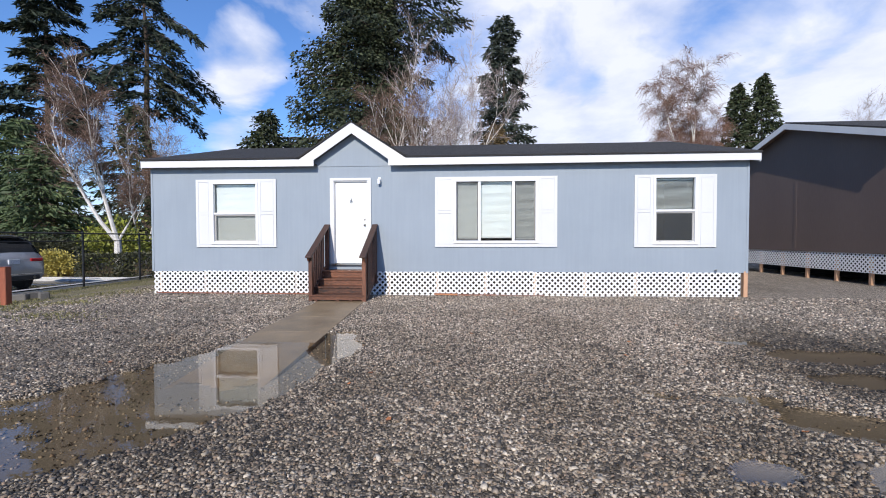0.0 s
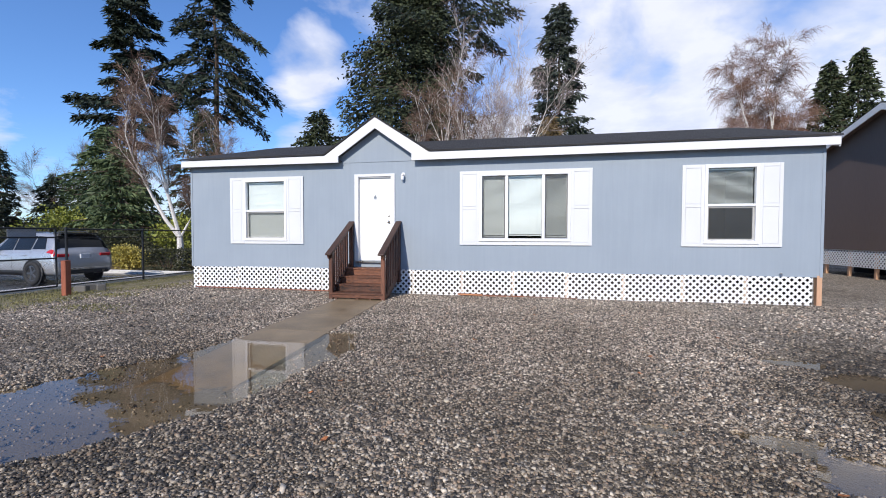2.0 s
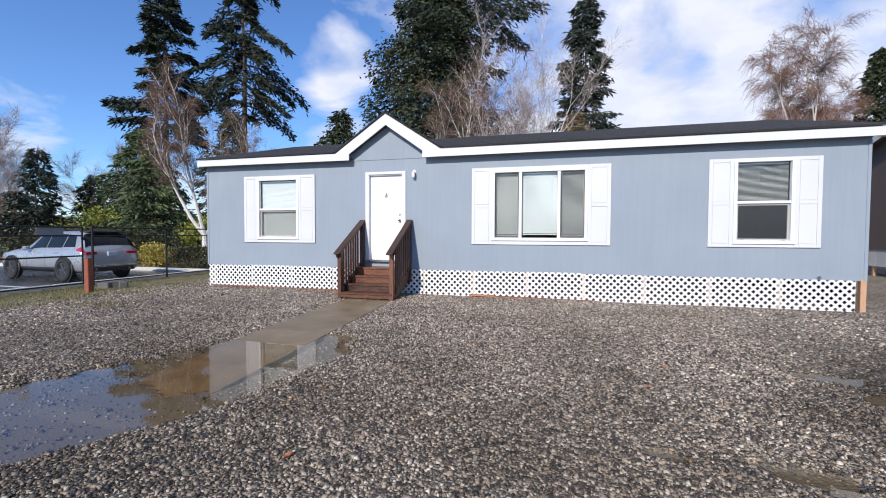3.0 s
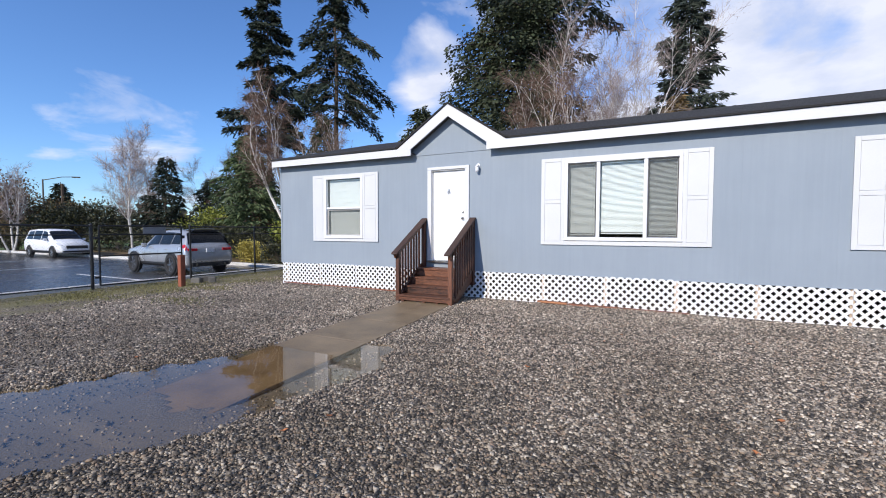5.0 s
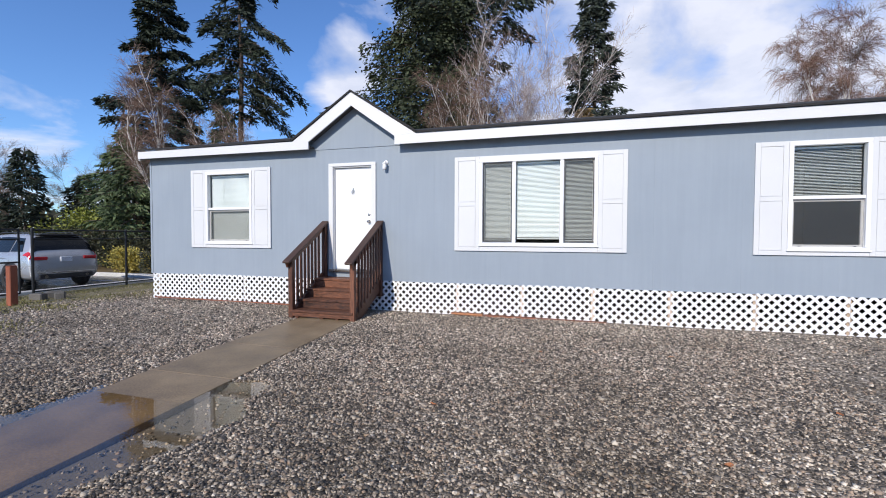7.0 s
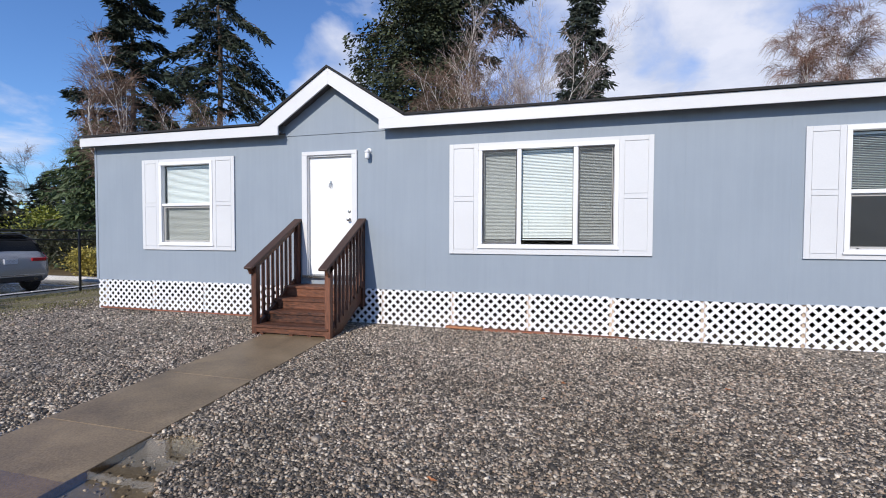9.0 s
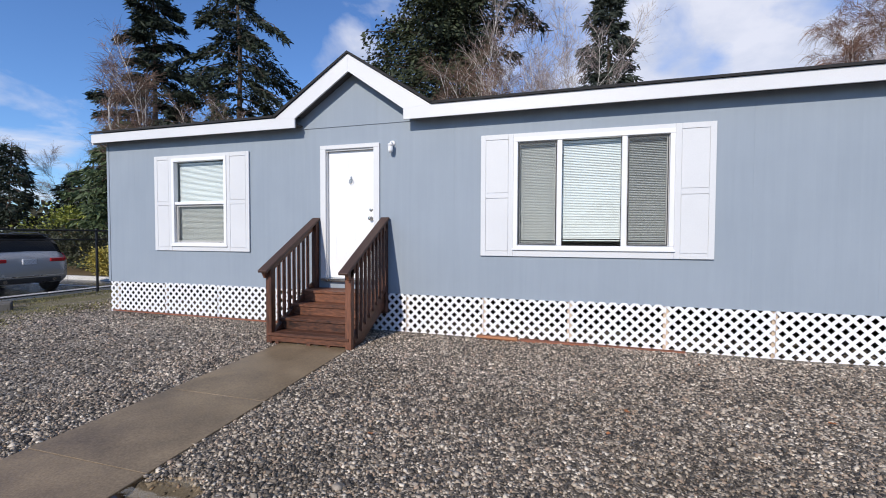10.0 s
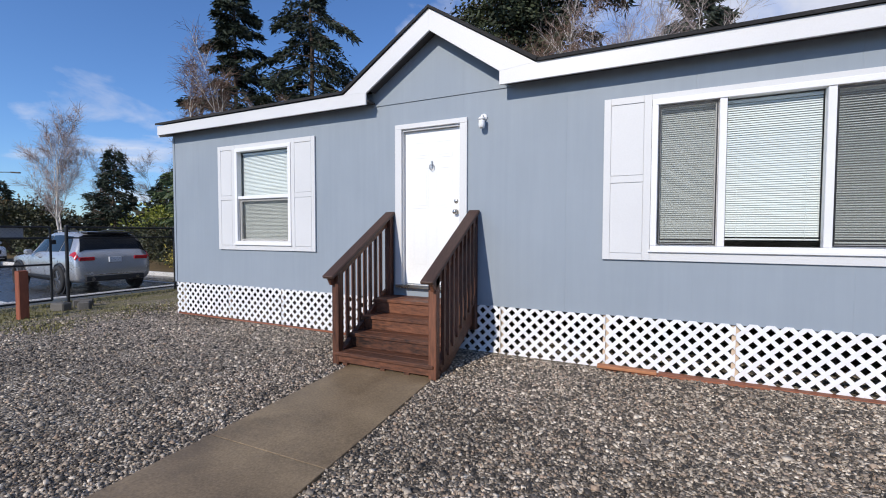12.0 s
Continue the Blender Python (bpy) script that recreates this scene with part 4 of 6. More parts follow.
def build_lamp():
    at = (-2.18, WALL_Y - 0.001, 2.825)
    lamp = thing("wall_lamp", at, "small white porch lamp with jar glass beside the door", "lamp")
    part("base_plate", Shape().lathe([(0.055, 0.0), (0.055, 0.012), (0.04, 0.022), (0.03, 0.026)], pose(0, 0, 0, 90, 0, 0)), VINYL, lamp, smooth=True)
    part("arm", Shape().tube([(0, -0.02, 0), (0, -0.075, 0.008), (0, -0.095, -0.02)], [0.02, 0.022, 0.02], 10), VINYL, lamp, smooth=True)
    part("cap", Shape().lathe([(0.052, -0.045), (0.052, -0.02), (0.035, -0.005), (0.01, 0.0)], pose(0, -0.095, -0.01)), VINYL, lamp, smooth=True)
    part("shade", Shape().lathe([(0.030, -0.165), (0.042, -0.155), (0.048, -0.12), (0.047, -0.07), (0.045, -0.05)], pose(0, -0.095, -0.01)), FROST, lamp, "frosted glass jar shade", True)
    lamp.scale = (0.8, 0.8, 0.8)


build_walls()
build_roof()
build_window(-6.36, -5.23, 1.295, 2.765, -6.785, -4.742, 1.182, 2.85, False)
build_window(-0.355, 1.565, 1.305, 2.765, -0.836, 2.04, 1.184, 2.85, True)
build_window(4.255, 5.18, 1.275, 2.805, 3.80, 5.63, 1.178, 2.85, False)
build_door()
build_lamp()
closed = "closed white mini blind behind the window glass"
build_blind(-6.325, -5.265, 1.33, 2.725, 58, closed)
build_blind(-0.325, 0.19, 1.37, 2.73, 54, closed)
build_blind(0.255, 0.985, 1.395, 2.73, 54, closed)
build_blind(1.055, 1.535, 1.37, 2.73, 34, closed)
build_blind(4.29, 5.145, 2.03, 2.77, 18, "half-raised white mini blind in a dark window")

# hose tap at the foot of the wall
tap = thing("hose_tap", (5.62, WALL_Y - 0.002, 0.64), "small grey metal hose tap on the wall", "tap")
part("pipe", Shape().tube([(0, 0, 0), (0, -0.06, 0), (0, -0.085, -0.03)], [0.014, 0.014, 0.012], 10), CHROME, tap)
part("handle", Shape().lathe([(0.028, 0.0), (0.03, 0.005), (0.012, 0.01), (0.008, 0.02)], pose(0, -0.05, 0.012)), CHROME, tap)

# ---- lattice skirting ----


def clip_half(poly, nx, nz, d):
    out = []
    for i, p in enumerate(poly):
        q = poly[(i + 1) % len(poly)]
        sp, sq = nx * p[0] + nz * p[1] - d, nx * q[0] + nz * q[1] - d
        if sp <= 0:
            out.append(p)
        if (sp < 0) != (sq < 0) and sp != sq:
            t = sp / (sp - sq)
            out.append((p[0] + t * (q[0] - p[0]), p[1] + t * (q[1] - p[1])))
    return out


def lattice_strips(width, height, pitch=0.0945, strip=0.0405):
    """Outlines of the crossing diagonal strips, cut to the panel."""
    found = []
    for sign in (1, -1):
        u, n = (math.sqrt(0.5), sign * math.sqrt(0.5)), (-sign * math.sqrt(0.5), math.sqrt(0.5))
        for k in range(-40, 41):
            d = k * pitch + 0.03
            poly = [(u[0] * a + n[0] * b, u[1] * a + n[1] * b) for a, b in ((-9, d - strip / 2), (9, d - strip / 2), (9, d + strip / 2), (-9, d + strip / 2))]
            for c in ((-1, 0, 0), (1, 0, width), (0, -1, 0), (0, 1, height)):
                poly = clip_half(poly, *c) if len(poly) > 2 else []
            if len(poly) > 2:
                found.append((sign, poly))
    return found


def lattice_panel(name, width, height, m, label, group, joined=False):
    ob = new(name)
    ob.matrix_basis = m
    tagged(ob, label, "lattice panel", group)
    both = {1: Shape(), -1: Shape()}
    for sign, poly in lattice_strips(width, height):
        y0 = -0.012 if sign > 0 else -0.0075
        s = both[sign] if joined else Shape()
        s.prism(poly, y0, y0 + 0.0042)
        if not joined:
            part("strip", s, VINYL, ob)
    if joined:
        for sign in (1, -1):
            part("strip_layer", both[sign], VINYL, ob)["kind"] = "stuff"
    return ob


PITCH = 1.163
label = "white plastic diagonal lattice skirting panel"
x = -0.79 - 7 * PITCH
spots = []
while x < HX1 - 0.2:
    spots.append(x)
    x += PITCH
full = None
for x in spots:
    lo, hi = max(x, HX0 + 0.045), min(x + PITCH, HX1 - 0.07)
    zb = float(ground_z((lo + hi) / 2, 10.1)) - 0.01
    if hi - lo > PITCH - 0.01:
        m = pose(lo, WALL_Y + 0.002, zb)
        if full is None:
            full = lattice_panel("lattice_panel", PITCH - 0.004, 0.574, m, label, "lattice skirting")
        else:
            copy_thing(full, m)
    else:
        lattice_panel("lattice_panel", hi - lo - 0.004, 0.574, pose(lo, WALL_Y + 0.002, zb), label, "lattice skirting")
for i, x in enumerate(spots[1:]):
    if -3.6 < x < -2.2:
        continue
    s = Shape().box(-0.032, 0.032, 0, 0.038, 0, 0.585, c=0.003)
    post = part("stud", s, STUD)
    post.location = (x + 0.001, WALL_Y + 0.022, float(ground_z(x, 10.15)) - 0.01)
    tagged(post, "pale raw wood stud behind the lattice skirting", "stud", "skirting studs")
post = part("corner_post", Shape().box(-0.045, 0.045, 0, 0.09, 0, 0.60, c=0.004), CEDAR_UP)
post.location = (HX1 - 0.045, WALL_Y - 0.006, 0.02)
tagged(post, "raw orange cedar post at the house corner", "post")
# added closing sheets on the unseen sides, near-black to stand in for underfloor shade
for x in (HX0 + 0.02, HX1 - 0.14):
    tagged(part("skirt_wall", Shape().box(x, x + 0.05, 10.3, 18.3, -0.05, 0.584), UNDERFLOOR_SHADE), "added near-black sheet standing in for shade below the house", "wall", kind="structure")
tagged(part("skirt_wall", Shape().box(HX0 + 0.08, HX1 - 0.15, 18.2, 18.25, -0.05, 0.584), UNDERFLOOR_SHADE), "added near-black sheet standing in for shade below the house", "wall", kind="structure")
for i, (x0, x1, y, z, c) in enumerate(((-0.80, 0.62, 10.055, 0.018, 0), (-0.28, 1.75, 10.088, 0.016, 0), (-0.86, -0.30, 10.03, 0.018, 0.04))):
    s = Shape().box((x0 - x1) / 2, (x1 - x0) / 2, -0.045, 0.045, 0, 0.030, c=0.004)
    plank = part("board", s, CEDAR if i == 2 else RED_CEDAR)
    plank.matrix_basis = pose((x0 + x1) / 2, y, z + 0.004 + (0.030 if i == 2 else 0), 0, -1 if i == 0 else 0.5, -0.6 + 0.7 * i)
    tagged(plank, "loose orange cedar board lying on the gravel", "board", "loose boards")

base = part("board", Shape().box(-2.1, 2.1, -0.018, 0.018, 0, 0.024, c=0.004), RED_CEDAR)
base.matrix_basis = pose(-5.72, WALL_Y - 0.045, float(ground_z(-5.7, 10.1)) - 0.006, 0, 0.1, 0)
tagged(base, "red-brown board along the foot of the lattice", "board")

# ---- entry steps ----


def build_steps():
    x0, x1 = -3.50, -2.25
    st = thing("entry_steps", ((x0 + x1) / 2, 9.55, 0.02), "dark red-brown stained wooden entry steps with two handrails", "steps")
    back = pose(-(x0 + x1) / 2, -9.55, -0.02)

    def p(name, shape, mat, lab=""):
        return part(name, shape, mat, st, lab, m=back)

    tops, fronts = [0.165, 0.320, 0.475, 0.640], [8.975, 9.230, 9.480, 9.730]
    for i, (z, y) in enumerate(zip(tops, fronts)):
        depth = 0.31 if i < 3 else WALL_Y - 0.004 - y
        for k in range(2):
            a, b = y + k * depth / 2, y + (k + 1) * depth / 2 - 0.006
            p("tread", Shape().box(x0 + 0.02, x1 - 0.02, a, b, z - 0.038, z, c=0.006), STAIN)
        lo = 0.055 if i == 0 else tops[i - 1] + 0.001
        p("riser", Shape().box(x0 + 0.045, x1 - 0.045, y + 0.018, y + 0.040, lo, z - 0.0385, c=0.003), STAIN)
    for x in (x0 + 0.025, x1 - 0.065):
        s = Shape()
        s.prism([(9.03, 0.03), (9.34, 0.03), (10.13, 0.42), (10.13, 0.595), (9.755, 0.595), (9.03, 0.125)], x, x + 0.04, "x")
        p("stringer", s, STAIN)
    for x in (x0 + 0.12, x0 + 0.6, x1 - 0.36):
        p("foot_block", Shape().box(x, x + 0.06, 9.0, 9.08, -0.012, 0.054, c=0.004), STAIN)
    # rails: a low post at the foot, a high post by the wall, a sloping cap
    slope = (1.722 - 1.022) / (10.09 - 8.90)
    ang = math.degrees(math.atan(slope))
    for side, xc in ((-1, x0 + 0.035), (1, x1 - 0.035)):
        out = xc + side * 0.045

        def cap_z(y):
            return 1.022 + (y - 8.90) * slope

        p("post", Shape().box(xc - 0.043, xc + 0.043, 8.990, 9.076, 0.02, cap_z(9.03) - 0.055, c=0.006), STAIN_UP)
        p("post", Shape().box(xc - 0.043, xc + 0.043, 10.045, 10.131, 0.30, cap_z(10.09) - 0.055, c=0.006), STAIN_UP)
        length = math.hypot(10.115 - 8.86, slope * (10.115 - 8.86))
        m = back @ pose(xc, 8.86, 1.022 - 0.04 * slope, ang, 0, 0)
        part("handrail", Shape().box(-0.07, 0.07, 0, length, -0.038, 0.0, c=0.008), CAPWOOD, st, m=m)
        m = back @ pose(xc + side * 0.025, 8.90, cap_z(8.90) - 0.045, ang, 0, 0)
        part("rail_board", Shape().box(-0.018, 0.018, 0, length - 0.10, -0.10, 0.0, c=0.005), STAIN, st, m=m)
        low_m = back @ pose(xc + side * 0.025, 9.085, 0.125, math.degrees(math.atan(0.60)), 0, 0)
        part("lower_rail", Shape().box(-0.018, 0.018, 0, 1.12, -0.06, 0.03, c=0.005), STAIN, st, m=low_m)
        for k in range(8):
            y = 9.150 + k * 0.114
            z_lo, z_hi = 0.10 + (y - 9.085) * 0.60, cap_z(y) - 0.055
            p("baluster", Shape().box(out - 0.019, out + 0.019, y - 0.019, y + 0.019, z_lo, z_hi, c=0.003), STAIN_UP)


build_steps()

# ---- the brown house next door ----


def build_neighbour():
    nb = thing("house", (15.0, 15.9, 0.0), "dark brown manufactured home with beige roof trim on posts", "house")
    back = pose(-15.0, -15.9, 0.0)

    def p(name, shape, mat, lab=""):
        return part(name, shape, mat, nb, lab, m=back)

    x0, x1, ya, yb, yr, zr, k = 11.4, 25.0, 11.75, 20.05, 15.9, 5.36, 0.30
    za = zr - k * (yr - ya)
    p("end_wall", Shape().prism([(ya, 0.93), (yb, 0.93), (yb, za), (yr, zr), (ya, za)], x0, x0 + 0.12, "x"), BROWN)
    p("front_wall", Shape().box(x0 + 0.121, x1, ya, ya + 0.12, 0.93, za), BROWN)
    p("back_wall", Shape().box(x0 + 0.121, x1, yb - 0.12, yb, 0.93, za), BROWN)
    p("end_wall", Shape().prism([(ya, 0.93), (yb, 0.93), (yb, za), (yr, zr), (ya, za)], x1 + 0.001, x1 + 0.121, "x"), BROWN)
    p("floor", Shape().box(x0 + 0.121, x1, ya + 0.121, yb - 0.121, 0.93, 1.0), FLOORING)
    p("seam_board", Shape().box(x0 - 0.007, x0 - 0.001, 15.72, 15.86, 0.935, 3.3, c=0.004), BROWN, "brown vertical joint board")
    over = 0.30
    for s, ye in ((-1, ya - over), (1, yb + over)):
        ze = zr - k * abs(yr - ye)
        p("roof", Shape().prism([(ye, ze + 0.05), (yr, zr + 0.05), (yr, zr + 0.11), (ye, ze + 0.11)], x0 - 0.30, x1 + 0.3, "x"), SHINGLE)
        p("rake_board", Shape().prism([(ye, ze - 0.14), (yr, zr - 0.14), (yr, zr + 0.06), (ye, ze + 0.06)], x0 - 0.335, x0 - 0.305, "x"), BROWN_TRIM, "beige rake board")
        p("soffit", Shape().prism([(ye, ze - 0.02), (yr, zr - 0.02), (yr, zr + 0.0), (ye, ze + 0.0)], x0 - 0.304, x0 - 0.001, "x"), BROWN)
    y = ya
    while y < yb:
        p("pier", Shape().box(x0 + 0.05, x0 + 0.14, y, y + 0.09, -0.02, 0.929, c=0.005), CEDAR_UP, "raw cedar post under the wall")
        y += 1.17
    p("beam", Shape().box(x0 + 0.16, x0 + 0.5, ya, yb, 0.45, 0.92), UNDERFLOOR_SHADE)
    w = 1.166
    first_panel = None
    for i in range(7):
        m = pose(x0 + 0.03, ya + (i + 1) * w, 0.37, 0, 0, -90)
        if first_panel is None:
            first_panel = lattice_panel("lattice_panel", w - 0.006, 0.56, m, "white plastic lattice panel under the brown house", "neighbour lattice", True)
        else:
            copy_thing(first_panel, m)
    # added sheets behind the lattice, their dark colour painted as underfloor shade
    tagged(part("skirt_wall", Shape().box(x0 + 1.6, x0 + 1.65, ya + 0.2, yb - 0.2, -0.05, 0.929), UNDERFLOOR_SHADE), "added near-black sheet standing in for shade under the brown house", "wall", kind="structure")
    tagged(part("skirt_wall", Shape().box(x0 + 0.2, x1, ya + 0.1, ya + 0.15, -0.05, 0.929), UNDERFLOOR_SHADE), "added near-black sheet standing in for shade under the brown house", "wall", kind="structure")


build_neighbour()

# ---- fence ----


def chain_mesh(y0, y1, z0, z1, pitch=0.075, wire=0.0016):
    """Slanting wires woven both ways between two heights."""
    s = Shape()
    h = z1 - z0
    for sign in (1, -1):
        start = y0 - h if sign > 0 else y0
        stop = y1 if sign > 0 else y1 + h
        a = start
        while a < stop:
            lo, hi = (a, z0), (a + sign * h, z1)
            pts = []
            for q in (lo, hi):
                yy = min(max(q[0], y0), y1)
                pts.append((yy, z0 + (yy - a) * sign if q is hi or yy != q[0] else z0))
            (ya, za), (yb, zb) = pts
            if abs(yb - ya) > 0.02:
                s.add([(wire * sign, ya - wire, za), (wire * sign, ya + wire, za), (wire * sign, yb + wire, zb), (wire * sign, yb - wire, zb),
                       (wire * sign + wire, ya, za), (wire * sign + wire, yb, zb)], [(0, 1, 2, 3), (1, 4, 5, 2), (4, 0, 3, 5)])
            a += pitch
    return s


def build_fence():
    x, top = -12.75, 1.57
    fence = thing("fence", (x, 10.0, -0.22), "black chain-link fence with round posts and a top rail", "fence")
    back = pose(0, -10.0, 0.22)

    def p(name, shape, mat, lab=""):
        return part(name, shape, mat, fence, lab, m=back, smooth=False)

    posts = [-1.6, 0.8, 3.2, 5.6, 7.86, 10.65, 13.2, 15.6, 18.0, 20.4]
    for y in posts:
        r = 0.034 if y != 7.86 else 0.042
        p("post", Shape().lathe([(r, -0.05), (r, 1.80), (r * 1.25, 1.805), (r * 1.1, 1.83), (0.004, 1.85)], pose(0, y, -0.22), 10), BLACK_METAL)
    for y0, y1 in zip(posts, posts[1:]):
        if y0 == 7.86:
            continue
        for z, r in ((top, 0.024), (1.32, 0.018), (-0.10, 0.018)):
            p("rail", Shape().tube([(0, y0, z), (0, y1, z)], [r, r], 8), BLACK_METAL)
        ob = p("chain_mesh", chain_mesh(y0 + 0.03, y1 - 0.03, -0.14, top), BLACK_METAL, "black chain-link wire mesh")
        ob["kind"] = "stuff"
    gate = thing("gate", (x + 0.06, 9.2, -0.22), "black chain-link gate with a framed mesh panel", "gate")
    gm = pose(0, -9.2, 0.22)
    y0, y1 = 8.02, 10.32
    for a, b in (((y0, -0.1), (y0, top)), ((y1, -0.1), (y1, top)), ((y0, top), (y1, top)), ((y0, -0.1), (y1, -0.1)), ((y0, 0.72), (y1, 0.72)), ((y0, 1.32), (y1, 1.32))):
        part("gate_bar", Shape().tube([(0, a[0], a[1]), (0, b[0], b[1])], [0.024, 0.024], 8), BLACK_METAL, gate, m=gm)
    ob = part("chain_mesh", chain_mesh(y0 + 0.02, y1 - 0.02, -0.1, top), BLACK_METAL, gate, "black chain-link wire mesh", m=gm)
    ob["kind"] = "stuff"
    for z in (0.1, 1.2):
        part("hinge", Shape().box(-0.03, 0.03, 7.9, 8.02, z, z + 0.06, c=0.008), BLACK_METAL, gate, m=gm)
    part("latch", Shape().box(-0.03, 0.03, 10.33, 10.42, 1.18, 1.28, c=0.01), BLACK_METAL, gate, m=gm)
    sign = thing("sign", (x - 0.03, 9.55, 1.45), "plain grey sheet-metal sign wired to the gate", "sign")
    part("panel", Shape().box(-0.006, 0.002, -0.34, 0.34, -0.14, 0.11, c=0.002), material("grey_sheet", (0.30, 0.31, 0.33), (0.36, 0.37, 0.39), 0.5, 60, 2, 0.05), sign)
    for yy in (-0.28, 0.28):
        part("wire_tie", Shape().tube([(0, yy, 0.08), (0.03, yy, 0.125)], [0.004, 0.004], 5), BLACK_METAL, sign)


build_fence()

# ---- loose things by the fence ----
bollard = thing("bollard", (-10.67, 9.06, float(ground_z(-10.67, 9.06)) - 0.03), "short rust-red wooden post in the gravel", "post")
part("shaft", Shape().box(-0.072, 0.072, -0.072, 0.072, 0, 0.90, c=0.012), RUST_POST, bollard)
part("cap", Shape().box(-0.075, 0.075, -0.075, 0.075, 0.9005, 0.912, c=0.005), RUST_POST, bollard)
for dx, dy, t, w in ((-0.30, 0.85, 20, 0.15), (0.05, 1.10, -35, 0.12), (-0.55, 1.35, 60, 0.17)):
    bx, by = -10.9 + dx, 9.0 + dy
    ob = part("concrete_block", Shape().box(-w, w, -0.10, 0.10, 0, 0.17, c=0.02).box(-w * 0.6, w * 0.6, -0.08, 0.08, 0.168, 0.18, c=0.005), BLOCK)
    ob.matrix_basis = pose(bx, by, float(ground_z(bx, by)) - 0.01, 0, 0, t)
    tagged(ob, "rough grey concrete block lying by the fence", "concrete block", "loose blocks")

# ---- vehicles ----


class Loft:
    """A car body from stations along x: (x, sill, belt, top, half width, half roof width)."""

    def __init__(self, stations):
        self.st = stations
        self.rows = [self.section(*s) for s in stations]

    def section(self, x, zb, zs, zt, wb, wr):
        zm = zb + 0.45 * (zs - zb)
        pts = [(0, zb), (wb * 0.86, zb), (wb * 0.965, zb + 0.10), (wb, zm), (wb * 0.99, zs - 0.05), (wb * 0.955, zs), (wr + 0.02, zt - 0.075), (wr * 0.88, zt - 0.018), (0, zt)]
        return [Vector((x, y, z)) for y, z in pts]

    def at(self, x, v, side=1):
        xs = [s[0] for s in self.st]
        i = max(0, min(len(xs) - 2, sum(1 for q in xs if q <= x) - 1))
        t = (x - xs[i]) / (xs[i + 1] - xs[i])
        j = min(int(v), 7)
        f = v - j
        a = self.rows[i][j].lerp(self.rows[i][j + 1], f)
        b = self.rows[i + 1][j].lerp(self.rows[i + 1][j + 1], f)
        p = a.lerp(b, t)
        return Vector((p.x, p.y * side, p.z))

    def body(self):
        s, vs, fs = Shape(), [], []
        for row in self.rows:
            vs += row + [Vector((p.x, -p.y, p.z)) for p in reversed(row[1:-1])]
        n = 16
        for i in range(len(self.rows) - 1):
            for k in range(n):
                a, b = i * n + k, i * n + (k + 1) % n
                fs.append((a, b, b + n, a + n))
        fs.append(tuple(range(n - 1, -1, -1)))
        fs.append(tuple(range((len(self.rows) - 1) * n, len(self.rows) * n)))
        return s.add(vs, fs)

    def patch(self, corners, side=1, lift=0.008, cells=4):
        """A panel laid on the skin: corners (x, v) in order round."""
        s, vs, fs = Shape(), [], []
        for layer in (lift, lift - 0.006):
            for i in range(cells + 1):
                for j in range(cells + 1):
                    u, w = i / cells, j / cells
                    (x0, v0), (x1, v1), (x2, v2), (x3, v3) = corners
                    x = (x0 * (1 - u) + x1 * u) * (1 - w) + (x3 * (1 - u) + x2 * u) * w
                    v = (v0 * (1 - u) + v1 * u) * (1 - w) + (v3 * (1 - u) + v2 * u) * w
                    p = self.at(x, v, side)
                    dx = self.at(x + 0.02, v, side) - p
                    dv = self.at(x, min(v + 0.05, 8), side) - self.at(x, min(v + 0.05, 8) - 0.05, side)
                    nrm = dx.cross(dv).normalized()
                    middle = Vector((p.x, 0, 0.9))
                    if nrm.dot(p - middle) < 0:
                        nrm = -nrm
                    vs.append(p + nrm * layer)
        m = (cells + 1) ** 2
        for i in range(cells):
            for j in range(cells):
                a = i * (cells + 1) + j
                fs.append((a, a + 1, a + cells + 2, a + cells + 1))
                fs.append((m + a, m + a + cells + 1, m + a + cells + 2, m + a + 1))
        edge = [i * (cells + 1) for i in range(cells + 1)] + [cells * (cells + 1) + j for j in range(1, cells + 1)]
        edge += [i * (cells + 1) + cells for i in range(cells - 1, -1, -1)] + [j for j in range(cells - 1, 0, -1)]
        for a, b in zip(edge, edge[1:] + edge[:1]):
            fs.append((a, b, m + b, m + a))
        return s.add(vs, fs)


def wheel(parent, x, side, half, r, rim_mat):
    m = pose(x, side * (half - 0.165), r, -90 * side, 0, 0)
    tyre = part("wheel", Shape().lathe([(r * 0.66, 0.0), (r * 0.94, 0.0), (r, 0.04), (r, 0.18), (r * 0.94, 0.225), (r * 0.68, 0.225), (r * 0.66, 0.19)], None, 28), RUBBER, parent, "black tyre", True, m)
    s = Shape().lathe([(r * 0.66, 0.12), (r * 0.66, 0.205), (r * 0.60, 0.21), (r * 0.58, 0.14), (0.05, 0.13)], None, 24)
    for k in range(5):
        a = 2 * math.pi * k / 5
        s.box(0.03, r * 0.62, -0.035, 0.035, 0.15, 0.20, pose(0, 0, 0, 0, 0, math.degrees(a)), c=0.008)
    s.lathe([(0.06, 0.15), (0.06, 0.205), (0.04, 0.212)], None, 12)
    part("rim", s, rim_mat, tyre, "five-spoke alloy rim")
    pts = []
    for k in range(13):
        a = radians(-8 + 196 * k / 12)
        pts.append((x + (r + 0.055) * math.cos(a), side * (half - 0.012), r + (r + 0.055) * math.sin(a)))
    part("wheel_arch", Shape().tube(pts, [0.032] * 13, 6), PLASTIC, parent)
    inner = Shape().lathe([(r + 0.05, 0.0), (r + 0.05, 0.02)], pose(x, side * (half - 0.02), r, -90 * side, 0, 0), 24)
    part("wheel_well", inner, PLASTIC, parent)


